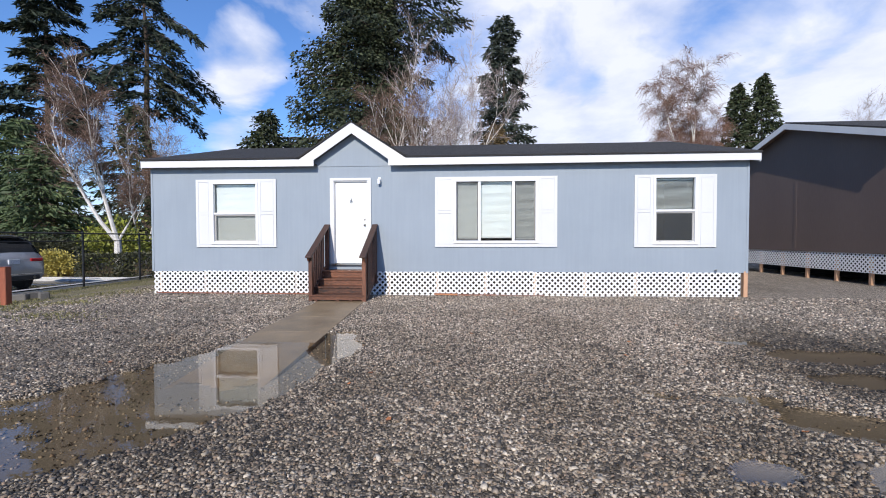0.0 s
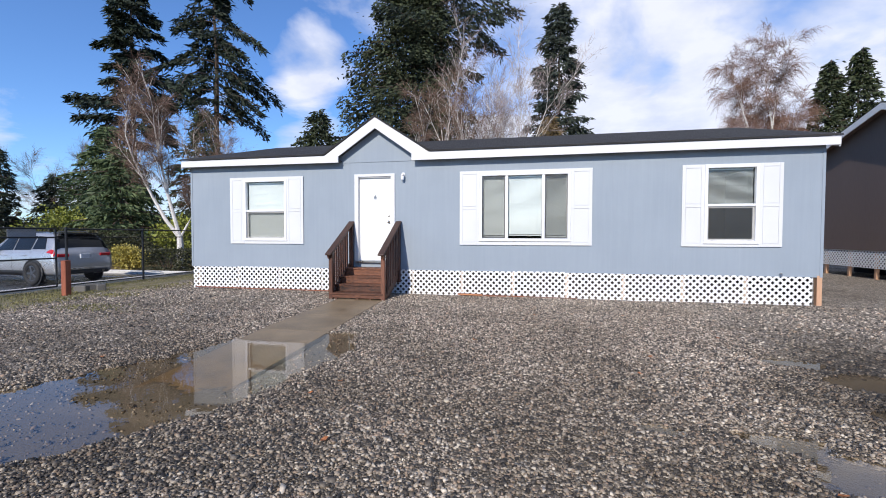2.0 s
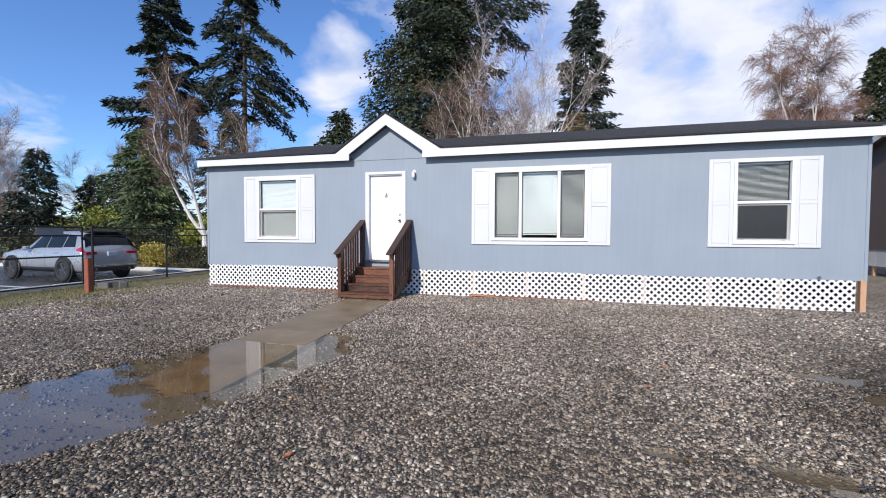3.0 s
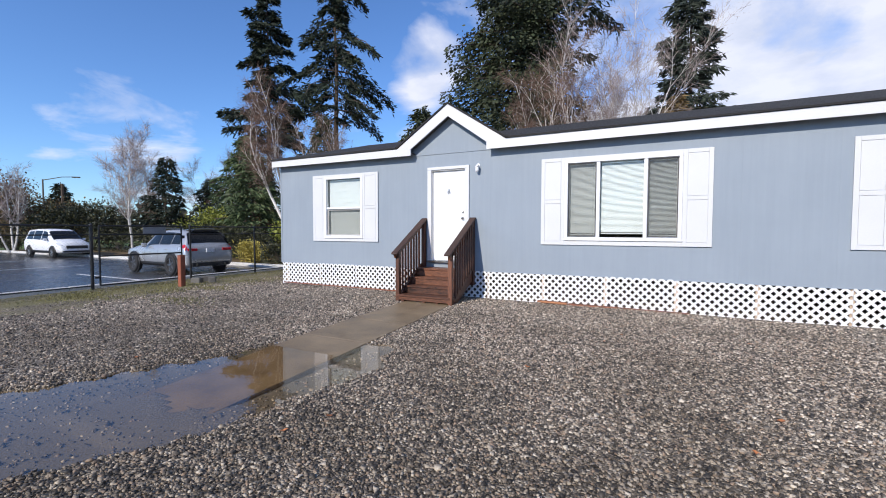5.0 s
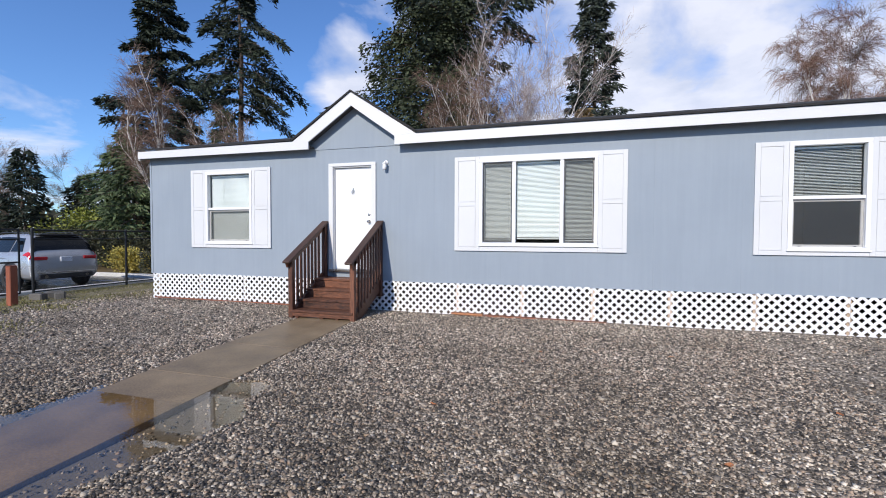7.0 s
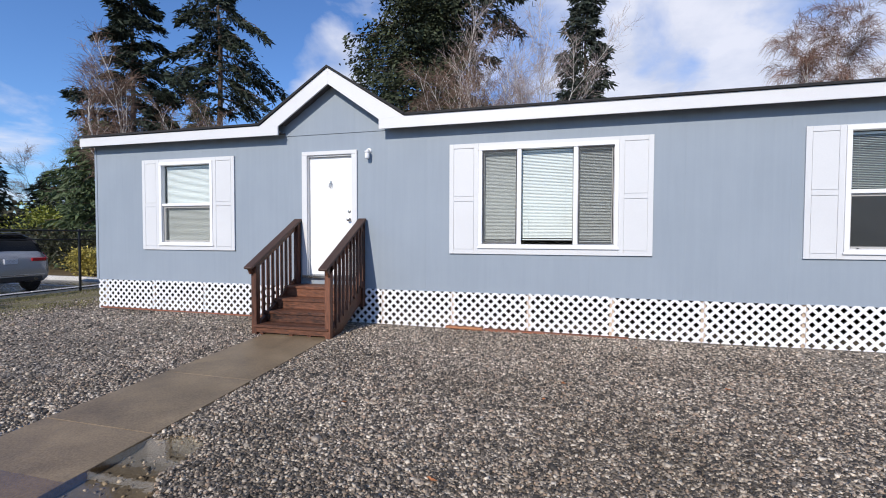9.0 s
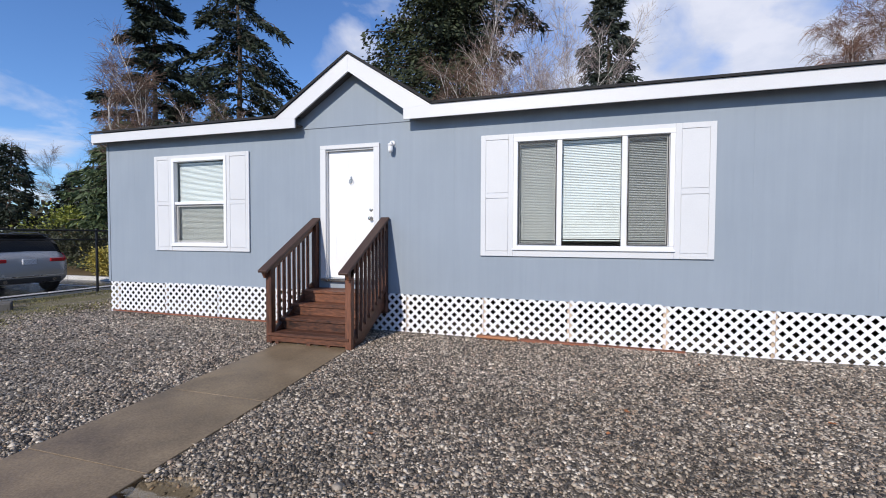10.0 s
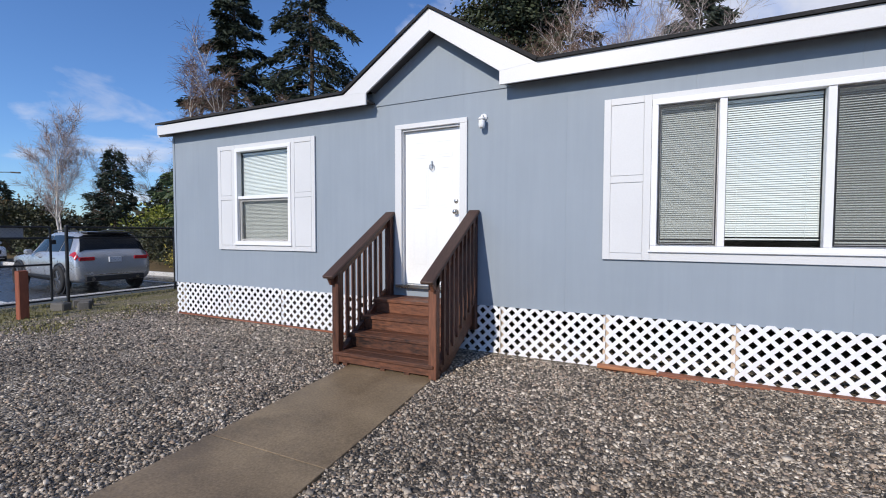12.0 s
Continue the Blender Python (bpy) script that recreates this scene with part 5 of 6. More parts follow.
def finish_car(car, loft, paint, r, axles, half, windows, screen, rear_glass, rim_mat):
    part("body", loft.body(), paint, car, smooth=True)
    for side in (1, -1):
        for w in windows:
            part("side_window", loft.patch(w, side), CAR_GLASS, car, "dark tinted side window")
        for x in axles:
            wheel(car, x, side, half, r, rim_mat)
        part("sill_trim", loft.patch([(axles[0] + r + 0.1, 1.2), (axles[1] - r - 0.1, 1.2), (axles[1] - r - 0.1, 2.3), (axles[0] + r + 0.1, 2.3)], side), PLASTIC, car)
    for name, corners in (("windscreen", screen), ("rear_window", rear_glass)):
        a, b = corners
        s = Shape()
        for side in (1, -1):
            half_patch = loft.patch([(a, 6.0), (b, 6.0), (b, 8.0), (a, 8.0)], side)
            s.add(half_patch.v, half_patch.f)
        part(name, s, CAR_GLASS, car, "dark tinted glass")


def build_suv():
    suv = thing("car", (-14.45, 12.55, LOT_Z + 0.013), "silver sport utility car parked on the wet asphalt", "car", turn=180 - 4)
    stations = [(0.0, 0.44, 0.66, 0.80, 0.84, 0.76), (0.045, 0.36, 0.92, 1.05, 0.93, 0.82), (0.10, 0.34, 1.08, 1.22, 0.95, 0.80), (0.22, 0.32, 1.11, 1.50, 0.955, 0.745), (0.36, 0.32, 1.12, 1.69, 0.96, 0.70),
                (0.62, 0.31, 1.12, 1.745, 0.965, 0.68), (1.6, 0.30, 1.10, 1.77, 0.97, 0.665), (2.35, 0.30, 1.09, 1.74, 0.97, 0.655), (2.65, 0.30, 1.08, 1.66, 0.965, 0.66),
                (3.38, 0.30, 1.04, 1.17, 0.96, 0.78), (3.9, 0.30, 1.02, 1.12, 0.955, 0.78), (4.45, 0.30, 0.96, 1.05, 0.94, 0.74), (4.70, 0.32, 0.82, 0.95, 0.87, 0.66), (4.82, 0.38, 0.66, 0.74, 0.74, 0.58)]
    loft = Loft(stations)
    windows = [[(0.50, 5.15), (1.12, 5.15), (1.05, 5.92), (0.66, 5.9)], [(1.18, 5.12), (1.98, 5.12), (1.98, 5.93), (1.12, 5.93)], [(2.04, 5.12), (3.0, 5.12), (2.58, 5.90), (2.04, 5.93)]]
    finish_car(suv, loft, SILVER, 0.395, (0.98, 3.90), 0.985, windows, (2.72, 3.34), (0.115, 0.35), DARK_ALLOY)
    for side in (1, -1):
        part("tail_lamp", loft.patch([(0.075, 4.0), (0.36, 4.25), (0.36, 4.95), (0.075, 5.6)], side, 0.02), RED_LENS, suv, "red tail lamp")
        part("tail_lamp", Shape().box(0.005, 0.09, min(side * 0.50, side * 0.86), max(side * 0.50, side * 0.86), 0.945, 1.045, c=0.012), RED_LENS, suv, "red tail lamp")
        part("mirror", Shape().box(2.82, 2.98, min(side * 0.95, side * 1.14), max(side * 0.95, side * 1.14), 1.06, 1.22, c=0.04), SILVER, suv, smooth=False)
        part("roof_rail", Shape().tube([(0.7, side * 0.60, 1.74), (0.8, side * 0.60, 1.80), (2.2, side * 0.60, 1.80), (2.35, side * 0.60, 1.745)], [0.015] * 4, 6), PLASTIC, suv)
        part("head_lamp", loft.patch([(4.5, 4.0), (4.72, 4.0), (4.72, 5.0), (4.4, 5.2)], side, 0.012), CLEAR_LENS, suv, "clear head lamp")
        for x in (1.30, 2.2):
            part("door_handle", Shape().box(x, x + 0.2, min(side * 0.945, side * 0.985), max(side * 0.945, side * 0.985), 0.98, 1.01, c=0.008), SILVER, suv)
        for x in (1.10, 2.01, 3.05):
            part("door_seam", loft.patch([(x, 2.3), (x + 0.012, 2.3), (x + 0.012, 5.0), (x, 5.0)], side, 0.003), PLASTIC, suv)
        part("exhaust", Shape().tube([(-0.03, side * 0.56, 0.42), (0.1, side * 0.56, 0.42)], [0.05, 0.05], 12), CHROME, suv)
    part("bumper", Shape().box(-0.03, 0.10, -0.74, 0.74, 0.36, 0.50, c=0.02), PLASTIC, suv, "black rear bumper valance")
    part("bumper_trim", Shape().box(-0.022, 0.05, -0.80, 0.80, 0.53, 0.56, c=0.01), CHROME, suv)
    part("number_plate", Shape().box(-0.012, 0.05, -0.155, 0.155, 0.88, 1.03, c=0.004), PLATE, suv, "pale number plate")
    part("spoiler", Shape().box(0.20, 0.60, -0.60, 0.60, 1.715, 1.755, c=0.014), PLASTIC, suv)
    part("rear_wiper", Shape().box(0.10, 0.14, -0.05, 0.40, 1.19, 1.21, c=0.005), PLASTIC, suv)


def build_van():
    van = thing("car", (-36.6, 15.4, LOT_Z + 0.013), "white minivan parked across the wet parking lot", "car")
    stations = [(0.0, 0.45, 0.7, 0.85, 0.78, 0.7), (0.06, 0.34, 1.0, 1.12, 0.88, 0.74), (0.22, 0.30, 1.08, 1.60, 0.91, 0.68), (0.40, 0.28, 1.08, 1.76, 0.92, 0.67), (1.5, 0.26, 1.06, 1.82, 0.93, 0.67),
                (2.7, 0.26, 1.03, 1.80, 0.93, 0.66), (3.05, 0.26, 1.02, 1.72, 0.93, 0.66), (3.95, 0.26, 0.98, 1.14, 0.92, 0.74), (4.55, 0.27, 0.88, 1.02, 0.90, 0.70), (4.85, 0.28, 0.74, 0.90, 0.82, 0.62), (5.0, 0.34, 0.60, 0.66, 0.70, 0.55)]
    loft = Loft(stations)
    windows = [[(0.45, 5.1), (1.3, 5.1), (1.3, 5.9), (0.6, 5.9)], [(1.4, 5.1), (2.4, 5.1), (2.4, 5.92), (1.4, 5.92)], [(2.5, 5.1), (3.5, 5.1), (3.0, 5.9), (2.5, 5.92)]]
    finish_car(van, loft, CAR_WHITE, 0.34, (0.95, 4.05), 0.925, windows, (3.12, 3.9), (0.1, 0.21), ALLOY)
    for side in (1, -1):
        part("head_lamp", loft.patch([(4.5, 4.3), (4.86, 4.3), (4.86, 5.6), (4.45, 5.6)], side, 0.015), CLEAR_LENS, van, "clear head lamp")
        part("mirror", Shape().box(3.35, 3.5, min(side * 0.93, side * 1.12), max(side * 0.93, side * 1.12), 1.05, 1.2, c=0.04), CAR_WHITE, van)
    part("grille", Shape().box(4.90, 5.012, -0.56, 0.56, 0.56, 0.76, c=0.02), PLASTIC, van, "dark front grille")
    part("bumper", Shape().box(4.80, 5.03, -0.74, 0.74, 0.34, 0.44, c=0.02), PLASTIC, van, "dark lower bumper")


build_suv()
build_van()

# ---- trees and shrubs ----
rng = np.random.default_rng(7)


def blades(points, ways, size, width, mat, name):
    """Many small pointed blades: base, two sides and tip each, slightly folded."""
    n = len(points)
    ways = ways / np.maximum(np.linalg.norm(ways, axis=1, keepdims=True), 1e-6)
    side = np.cross(ways, rng.normal(size=(n, 3)))
    side /= np.maximum(np.linalg.norm(side, axis=1, keepdims=True), 1e-6)
    size = np.asarray(size).reshape(-1, 1)
    mid = points + ways * size * 0.45
    v = np.stack([points, mid + side * size * width, points + ways * size, mid - side * size * width], 1).reshape(-1, 3)
    base = np.arange(n)[:, None] * 4
    return raw_mesh(name, v, base + np.array([[0, 1, 2, 3]]), mat)


def conifer(at, height, radius, clear, count, mat, label, droop=0.35, seed=1, gaps=0.25, blade=0.42, power=0.85, lean=0.0, limbs=90, fluff=0.26, west=0.0, deep=0.22, plump=0.125):
    """An upright evergreen: tapered trunk, drooping limbs in uneven whorls, sprays of needles."""
    r = np.random.default_rng(seed)
    tree = thing("tree", at, label, "tree")
    trunk = Shape()
    heights = np.linspace(0, height, 9)
    trunk.tube([(lean * h * h / height + 0.1 * math.sin(h), 0.08 * math.cos(h * 0.7), h) for h in heights], [max(0.012 * height * (1 - h / height) ** 0.8, 0.03) for h in heights], 8)
    pts, ways, sizes = [], [], []
    for k in range(limbs):
        f = (k + r.uniform(0, 1)) / limbs
        z = clear + (height - clear) * f
        reach = radius * ((1 - f) ** power + 0.04) * r.uniform(0.55, 1.12)
        if f < 0.12:
            reach *= 0.45 + 4.4 * f
        if r.uniform() < gaps * 0.6:
            reach *= 0.45
        a = k * 2.4 + r.uniform(-0.5, 0.5)
        reach *= 1 - west * math.cos(a)
        cx = lean * z * z / height
        way = np.array([math.cos(a), math.sin(a), 0.0])
        start = np.array([cx, 0, z])
        rise = r.uniform(-0.05, 0.25)
        ts = np.linspace(0, 1, 5)
        line = [start + way * reach * t + np.array([0, 0, reach * (rise * t - droop * t * t * r.uniform(0.8, 1.2))]) for t in ts]
        trunk.tube(line, [max(0.02 + 0.012 * reach * (1 - t), 0.012) for t in ts], 4, False)
        n = max(6, int(1.45 * count / limbs * (reach / radius + 0.25)))
        t = r.uniform(0.12, 1.0, n) ** 0.75
        base = start[None] + way[None] * (reach * t)[:, None]
        base[:, 2] += reach * (rise * t - droop * t * t)
        spread = reach * fluff * (1.15 - t)[:, None] + 0.12
        across = np.array([-way[1], way[0], 0.0])
        base += across[None] * r.normal(size=(n, 1)) * spread
        base[:, 2] -= np.abs(r.normal(size=n)) * deep * (1 + reach * 0.06)
        d = way[None] * 0.7 + across[None] * r.normal(size=(n, 1)) * 0.8 + np.array([[0, 0, -0.55]]) + r.normal(size=(n, 3)) * 0.35
        pts.append(base)
        ways.append(d)
        sizes.append(blade * r.uniform(0.55, 1.35, n))
    part("trunk", trunk, FIR_BARK, tree)
    part("crown", blades(np.concatenate(pts), np.concatenate(ways), np.concatenate(sizes), plump, mat, "crown"), mat, tree)
    return tree


def ribbons(lines, widths, mat, name):
    """Thin bent twigs, three corners to a side."""
    n = len(lines)
    way = lines[:, 2] - lines[:, 0]
    side = np.cross(way, rng.normal(size=(n, 3)))
    side /= np.maximum(np.linalg.norm(side, axis=1, keepdims=True), 1e-6)
    w = np.asarray(widths).reshape(-1, 1)
    v = np.stack([lines[:, 0] - side * w, lines[:, 0] + side * w, lines[:, 1] + side * w * 0.75, lines[:, 1] - side * w * 0.75, lines[:, 2] + side * w * 0.3, lines[:, 2] - side * w * 0.3], 1).reshape(-1, 3)
    base = np.arange(n)[:, None] * 6
    quads = np.concatenate([base + np.array([[0, 1, 2, 3]]), base + np.array([[3, 2, 4, 5]])])
    return raw_mesh(name, v, quads, mat)


def bare_tree(at, height, spread, stems, twig_count, twig_mat, label, seed=1, bark=None, droop=0.3, thick=0.014, fan=0.35, fork=None, twig=1.0):
    """A leafless tree: white stems that fork three times, with a haze of fine twigs."""
    r = np.random.default_rng(seed)
    tree = thing("tree", at, label, "tree")
    wood, fine = Shape(), Shape()
    tips = []
    height = height * 0.80

    def grow(p, way, length, rad, level):
        pts, rr = [p], [rad]
        q, d = p.copy(), way.copy()
        segs = 5 if level == 0 else 4
        for i in range(segs):
            d = d + r.normal(size=3) * (0.07 + 0.03 * level) + np.array([0, 0, 0.10 if level < 2 else -droop * 0.2])
            d /= np.linalg.norm(d)
            q = q + d * length / segs
            pts.append(q.copy())
            rr.append(rad * (1 - 0.75 * (i + 1) / segs))
            if level < 3 and i >= (1 if level == 0 else 0):
                for _ in range(2 if level < 2 else 1):
                    a = r.uniform(0, 2 * math.pi)
                    out = np.array([math.cos(a), math.sin(a), 0.0])
                    new_way = d * 0.9 + out * r.uniform(0.28, 0.58)
                    new_way /= np.linalg.norm(new_way)
                    grow(q.copy(), new_way, length * r.uniform(0.26, 0.44), rr[-1] * 0.55, level + 1)
            if level >= 1:
                tips.append((q.copy(), d.copy(), level))
        (wood if level < 3 else fine).tube(pts, [max(v, 0.007) for v in rr], 7 if level == 0 else (5 if level == 1 else 3), False)

    if fork:
        # one short bole that parts into leaning stems
        top, ways = fork
        wood.tube([(0, 0, -0.1), (0.02, 0, top * 0.5), (0, 0, top + 0.1)], [thick * height * 1.7, thick * height * 1.35, thick * height * 1.1], 9)
        for wx, wy, share, girth in ways:
            way = np.array([wx, wy, 1.0])
            grow(np.array([0.0, 0.0, top]), way / np.linalg.norm(way), height * share, thick * height * girth, 0)
        stems = 0
    for k in range(stems):
        a = 2 * math.pi * k / stems + r.uniform(-0.4, 0.4)
        tilt = fan * r.uniform(0.5, 1.2) if stems > 1 else 0.04
        way = np.array([math.cos(a) * tilt, math.sin(a) * tilt, 1.0])
        way /= np.linalg.norm(way)
        grow(np.array([0.12 * math.cos(a), 0.12 * math.sin(a), -0.1]) if stems > 1 else np.array([0, 0, -0.1]), way, height * r.uniform(0.78, 1.0), thick * height * r.uniform(0.8, 1.1), 0)
    part("trunk", wood, bark or BIRCH_BARK, tree)
    part("limb_spray", fine, twig_mat, tree)["kind"] = "stuff"
    base = np.array([t[0] for t in tips])
    dirs = np.array([t[1] for t in tips])
    pick = r.integers(0, len(tips), twig_count)
    p0 = base[pick] + r.normal(size=(twig_count, 3)) * 0.07 * spread
    d = dirs[pick] + r.normal(size=(twig_count, 3)) * 0.55
    d /= np.linalg.norm(d, axis=1, keepdims=True)
    ln = (r.uniform(0.2, 0.62, twig_count) * spread)[:, None]
    p1 = p0 + d * ln * 0.55
    p2 = p1 + (d * 0.8 + np.array([[0, 0, -droop]])) * ln * 0.55
    part("crown", ribbons(np.stack([p0, p1, p2], 1), twig * r.uniform(0.0035, 0.0075, twig_count), twig_mat, "crown"), twig_mat, tree)
    return tree


def shrub(at, radius, height, count, mat, label, seed=1, leaf=0.12, box=False, name="shrub"):
    """A leafy shrub or clipped hedge: stems and many small leaves in uneven clumps."""
    r = np.random.default_rng(seed)
    ob = thing(name, at, label, name)
    rx, ry = radius if isinstance(radius, tuple) else (radius, radius)
    stems = Shape()
    for k in range(7):
        a = r.uniform(0, 6.28)
        tip = (math.cos(a) * rx * 0.5, math.sin(a) * ry * 0.5, height * r.uniform(0.5, 0.75))
        stems.tube([(tip[0] * 0.15, tip[1] * 0.15, -0.05), (tip[0] * 0.6, tip[1] * 0.6, tip[2] * 0.55), tip], [0.02 + 0.008 * height, 0.016, 0.006], 5)
    part("stem_cluster", stems, FIR_BARK, ob)
    if box:
        p = r.uniform(-1, 1, (count, 3))
        face = r.integers(0, 3, count)
        p[np.arange(count), face] = np.sign(p[np.arange(count), face]) * r.uniform(0.86, 1.04, count)
        p = p * np.array([rx, ry, height / 2]) + np.array([0, 0, height / 2])
        p += r.normal(size=p.shape) * 0.03
    else:
        clumps = r.normal(size=(26, 3))
        clumps /= np.linalg.norm(clumps, axis=1, keepdims=True)
        clumps *= r.uniform(0.45, 0.85, (26, 1))
        p = clumps[r.integers(0, 26, count)] + r.normal(size=(count, 3)) * 0.2
        p[:, 2] = np.clip(p[:, 2], -0.95, 1.3)
        p = p * np.array([rx, ry, height * 0.5]) + np.array([0, 0, height * 0.5])
    d = p - np.array([0, 0, height * 0.4]) + r.normal(size=p.shape) * 0.5 * max(rx, height)
    part("foliage", blades(p, d, leaf * r.uniform(0.6, 1.4, count), 0.32, mat, "foliage"), mat, ob)
    return ob


G = -0.25
conifer((-36.3, 34.6, G), 28.0, 5.9, 10.5, 21000, FIR_GREEN, "tall dark fir with ragged drooping limbs", 0.24, 11, 0.6, 0.55, 0.62, limbs=62, fluff=0.20)
conifer((-30.8, 39.0, G), 31.5, 7.9, 14.0, 18000, FIR_GREEN, "tall dark fir with a bare lower trunk and hanging limbs", 0.56, 12, 0.6, 0.55, 0.66, limbs=54, fluff=0.20)
conifer((-8.1, 32.4, 0), 25.5, 8.8, 2.5, 72000, DEEP_GREEN, "broad dense dark green cedar behind the house", 0.20, 13, 0.12, 0.30, 1.05, limbs=230, fluff=0.36, west=0.18, deep=0.5, plump=0.22)
conifer((-6.2, 33.2, 0), 29.0, 7.0, 14.0, 14000, FIR_GREEN, "tall fir with a dark trunk and spreading upper limbs", 0.22, 14, 0.5, 0.5, 0.5, limbs=56, fluff=0.20, west=-0.15)
conifer((-13.4, 27.5, 0), 9.9, 4.6, 1.0, 11000, DEEP_GREEN, "low spreading green cedar behind the roof", 0.22, 15, 0.3, 0.32, 0.7, limbs=90, deep=0.4, plump=0.2)
conifer((3.4, 45.0, 0), 24.5, 3.9, 3.0, 14000, SPRUCE_GREEN, "narrow column-like blue-green conifer", 0.10, 16, 0.2, 0.62, 0.45, limbs=130)
conifer((2.2, 38.0, 0), 11.5, 3.4, 1.0, 6500, OLIVE, "brownish evergreen below the tall conifer", 0.2, 17, 0.2, 0.45, 0.6, limbs=70)
conifer((20.0, 33.6, 0), 13.0, 2.5, 2.0, 12000, CEDAR_GREEN, "slim pointed green conifer beyond the roof", 0.15, 18, 0.2, 0.30, 0.7, limbs=90, plump=0.19)
conifer((21.6, 33.4, 0), 13.6, 2.9, 2.0, 13000, CEDAR_GREEN, "pointed green conifer with drooping tips", 0.22, 19, 0.2, 0.30, 0.75, limbs=90, plump=0.19)
conifer((-22.8, 21.4, G), 6.8, 4.0, 0.4, 9000, LIT_GREEN, "wide young green conifer beside the parking lot", 0.2, 20, 0.2, 0.38, 0.8, limbs=80)
conifer((-30.5, 27.0, G), 9.9, 5.0, 0.6, 12000, LIT_GREEN, "dark green conifer at the back of the parking lot", 0.25, 21, 0.2, 0.45, 0.8, limbs=80)
conifer((-25.5, 31.0, G), 12.0, 4.8, 0.6, 9000, CEDAR_GREEN, "green conifer behind the birches", 0.22, 26, 0.25, 0.45, 0.8, limbs=80)
conifer((-39.0, 25.3, G), 8.4, 3.0, 0.5, 6000, FIR_GREEN, "dark bushy conifer beyond the parking lot", 0.2, 22, 0.2, 0.4, 0.6, limbs=60)
conifer((-37.0, 28.2, G), 6.6, 2.8, 0.5, 5000, FIR_GREEN, "low dark conifer beyond the parking lot", 0.2, 23, 0.2, 0.4, 0.6, limbs=60)
conifer((-58.0, 25.0, G), 7.0, 2.6, 0.5, 3500, FIR_GREEN, "distant dark conifer across the lawn", 0.2, 24, 0.2, 0.5, 0.7, limbs=50)

bare_tree((-15.9, 18.2, G), 10.6, 1.1, 3, 9000, TWIG, "white-barked birch with three leaning stems and bare twigs", 131, droop=0.3, thick=0.014, fork=(1.5, [(-0.60, -0.48, 0.64, 0.8), (-0.16, -0.10, 0.62, 0.85), (0.48, 0.34, 0.40, 0.5)]))
bare_tree((-20.6, 25.5, G), 9.5, 1.0, 2, 4500, TWIG, "bare birch with red-brown twigs", 38, droop=0.3, thick=0.009, fan=0.25)
bare_tree((-32.3, 18.9, G), 8.4, 1.1, 2, 6500, PALE_TWIG, "slender pale birch beyond the parking lot", 132, droop=0.0, thick=0.011, fan=0.06)
bare_tree((-5.2, 25.0, 0), 10.9, 1.2, 2, 6000, TWIG, "bare birch with white stems behind the house", 33, droop=0.25, thick=0.016, fan=0.16)
bare_tree((-3.4, 25.6, 0), 10.9, 1.2, 3, 6500, TWIG, "bare birch with forked white stems behind the house", 34, droop=0.2, thick=0.016, fan=0.2)
bare_tree((-1.3, 28.0, 0), 12.2, 1.2, 3, 4500, PALE_TWIG, "pale grey bare tree with upright twigs", 35, droop=0.0, thick=0.007, fan=0.2)
bare_tree((-1.0, 27.0, 0), 11.0, 1.1, 3, 5500, PALE_TWIG, "pale bare tree with upright twigs behind the roof", 36, droop=0.0, thick=0.008, fan=0.15)
bare_tree((14.7, 29.0, 0), 12.7, 1.3, 3, 24000, WARM_TWIG, "weeping bare birch with red-brown twigs", 37, droop=0.8, thick=0.014, fan=0.15, twig=1.25)
bare_tree((29.5, 34.5, 0), 10.9, 1.2, 1, 3500, PALE_TWIG, "top of a pale bare tree over the brown roof", 39, droop=0.1)
bare_tree((-36.0, 29.0, G), 8.8, 1.2, 2, 5000, TWIG, "bare reddish tree at the back of the parking lot", 40, bark=FIR_BARK, droop=0.1)
bare_tree((-43.0, 16.0, G), 7.2, 1.0, 3, 3500, PALE_TWIG, "bare pale birch clump across the parking lot", 41, droop=0.1, fan=0.3)
bare_tree((-50.5, 30.0, G), 9.5, 1.2, 2, 4500, TWIG, "distant bare tree across the lawn", 42, bark=FIR_BARK, droop=0.1)

shrub((-17.4, 16.95, G), 0.85, 1.15, 5200, YELLOW_LEAF, "round yellow-leaved shrub beside the hedge", 51, 0.085)
shrub((-29.5, 23.2, G), 2.3, 3.4, 4200, BRIGHT_GREEN, "large bright green shrub behind the car", 52, 0.16)
shrub((-18.4, 21.0, G), 1.5, 2.6, 3600, BRIGHT_GREEN, "bright yellow-green shrub behind the birch", 53, 0.15)
for i, x in enumerate((-15.4, -13.7, -12.0)):
    shrub((x, 16.95, G), (0.80, 0.55), 0.95 + 0.05 * (i % 2), 2600, BUSH_GREEN, "clipped olive-green hedge block", 60 + i, 0.09, True, "hedge")
for i, (x, y, w, h) in enumerate(((-20.8, 19.0, 2.2, 1.9), (-24.5, 22.5, 2.6, 2.4), (-28.0, 21.5, 2.4, 2.2), (-27.0, 26.0, 3.0, 3.4), (-33.5, 23.0, 2.4, 2.0), (-16.0, 23.5, 2.6, 3.0), (-12.2, 24.5, 2.4, 3.4))):
    shrub((x, y, G), w, h, 7500, OLIVE if i % 2 else BUSH_GREEN, "tangled brown-green thicket behind the parking lot", 70 + i, 0.12, name="thicket")
shrub((-42.5, 20.8, G), 4.4, 4.2, 9000, BUSH_GREEN, "broad bronze-green shrub beyond the parking lot", 80, 0.2)
shrub((-37.0, 20.4, G), (2.6, 1.2), 1.4, 2600, BUSH_GREEN, "dark low hedge behind the minivan", 81, 0.14, True, "hedge")
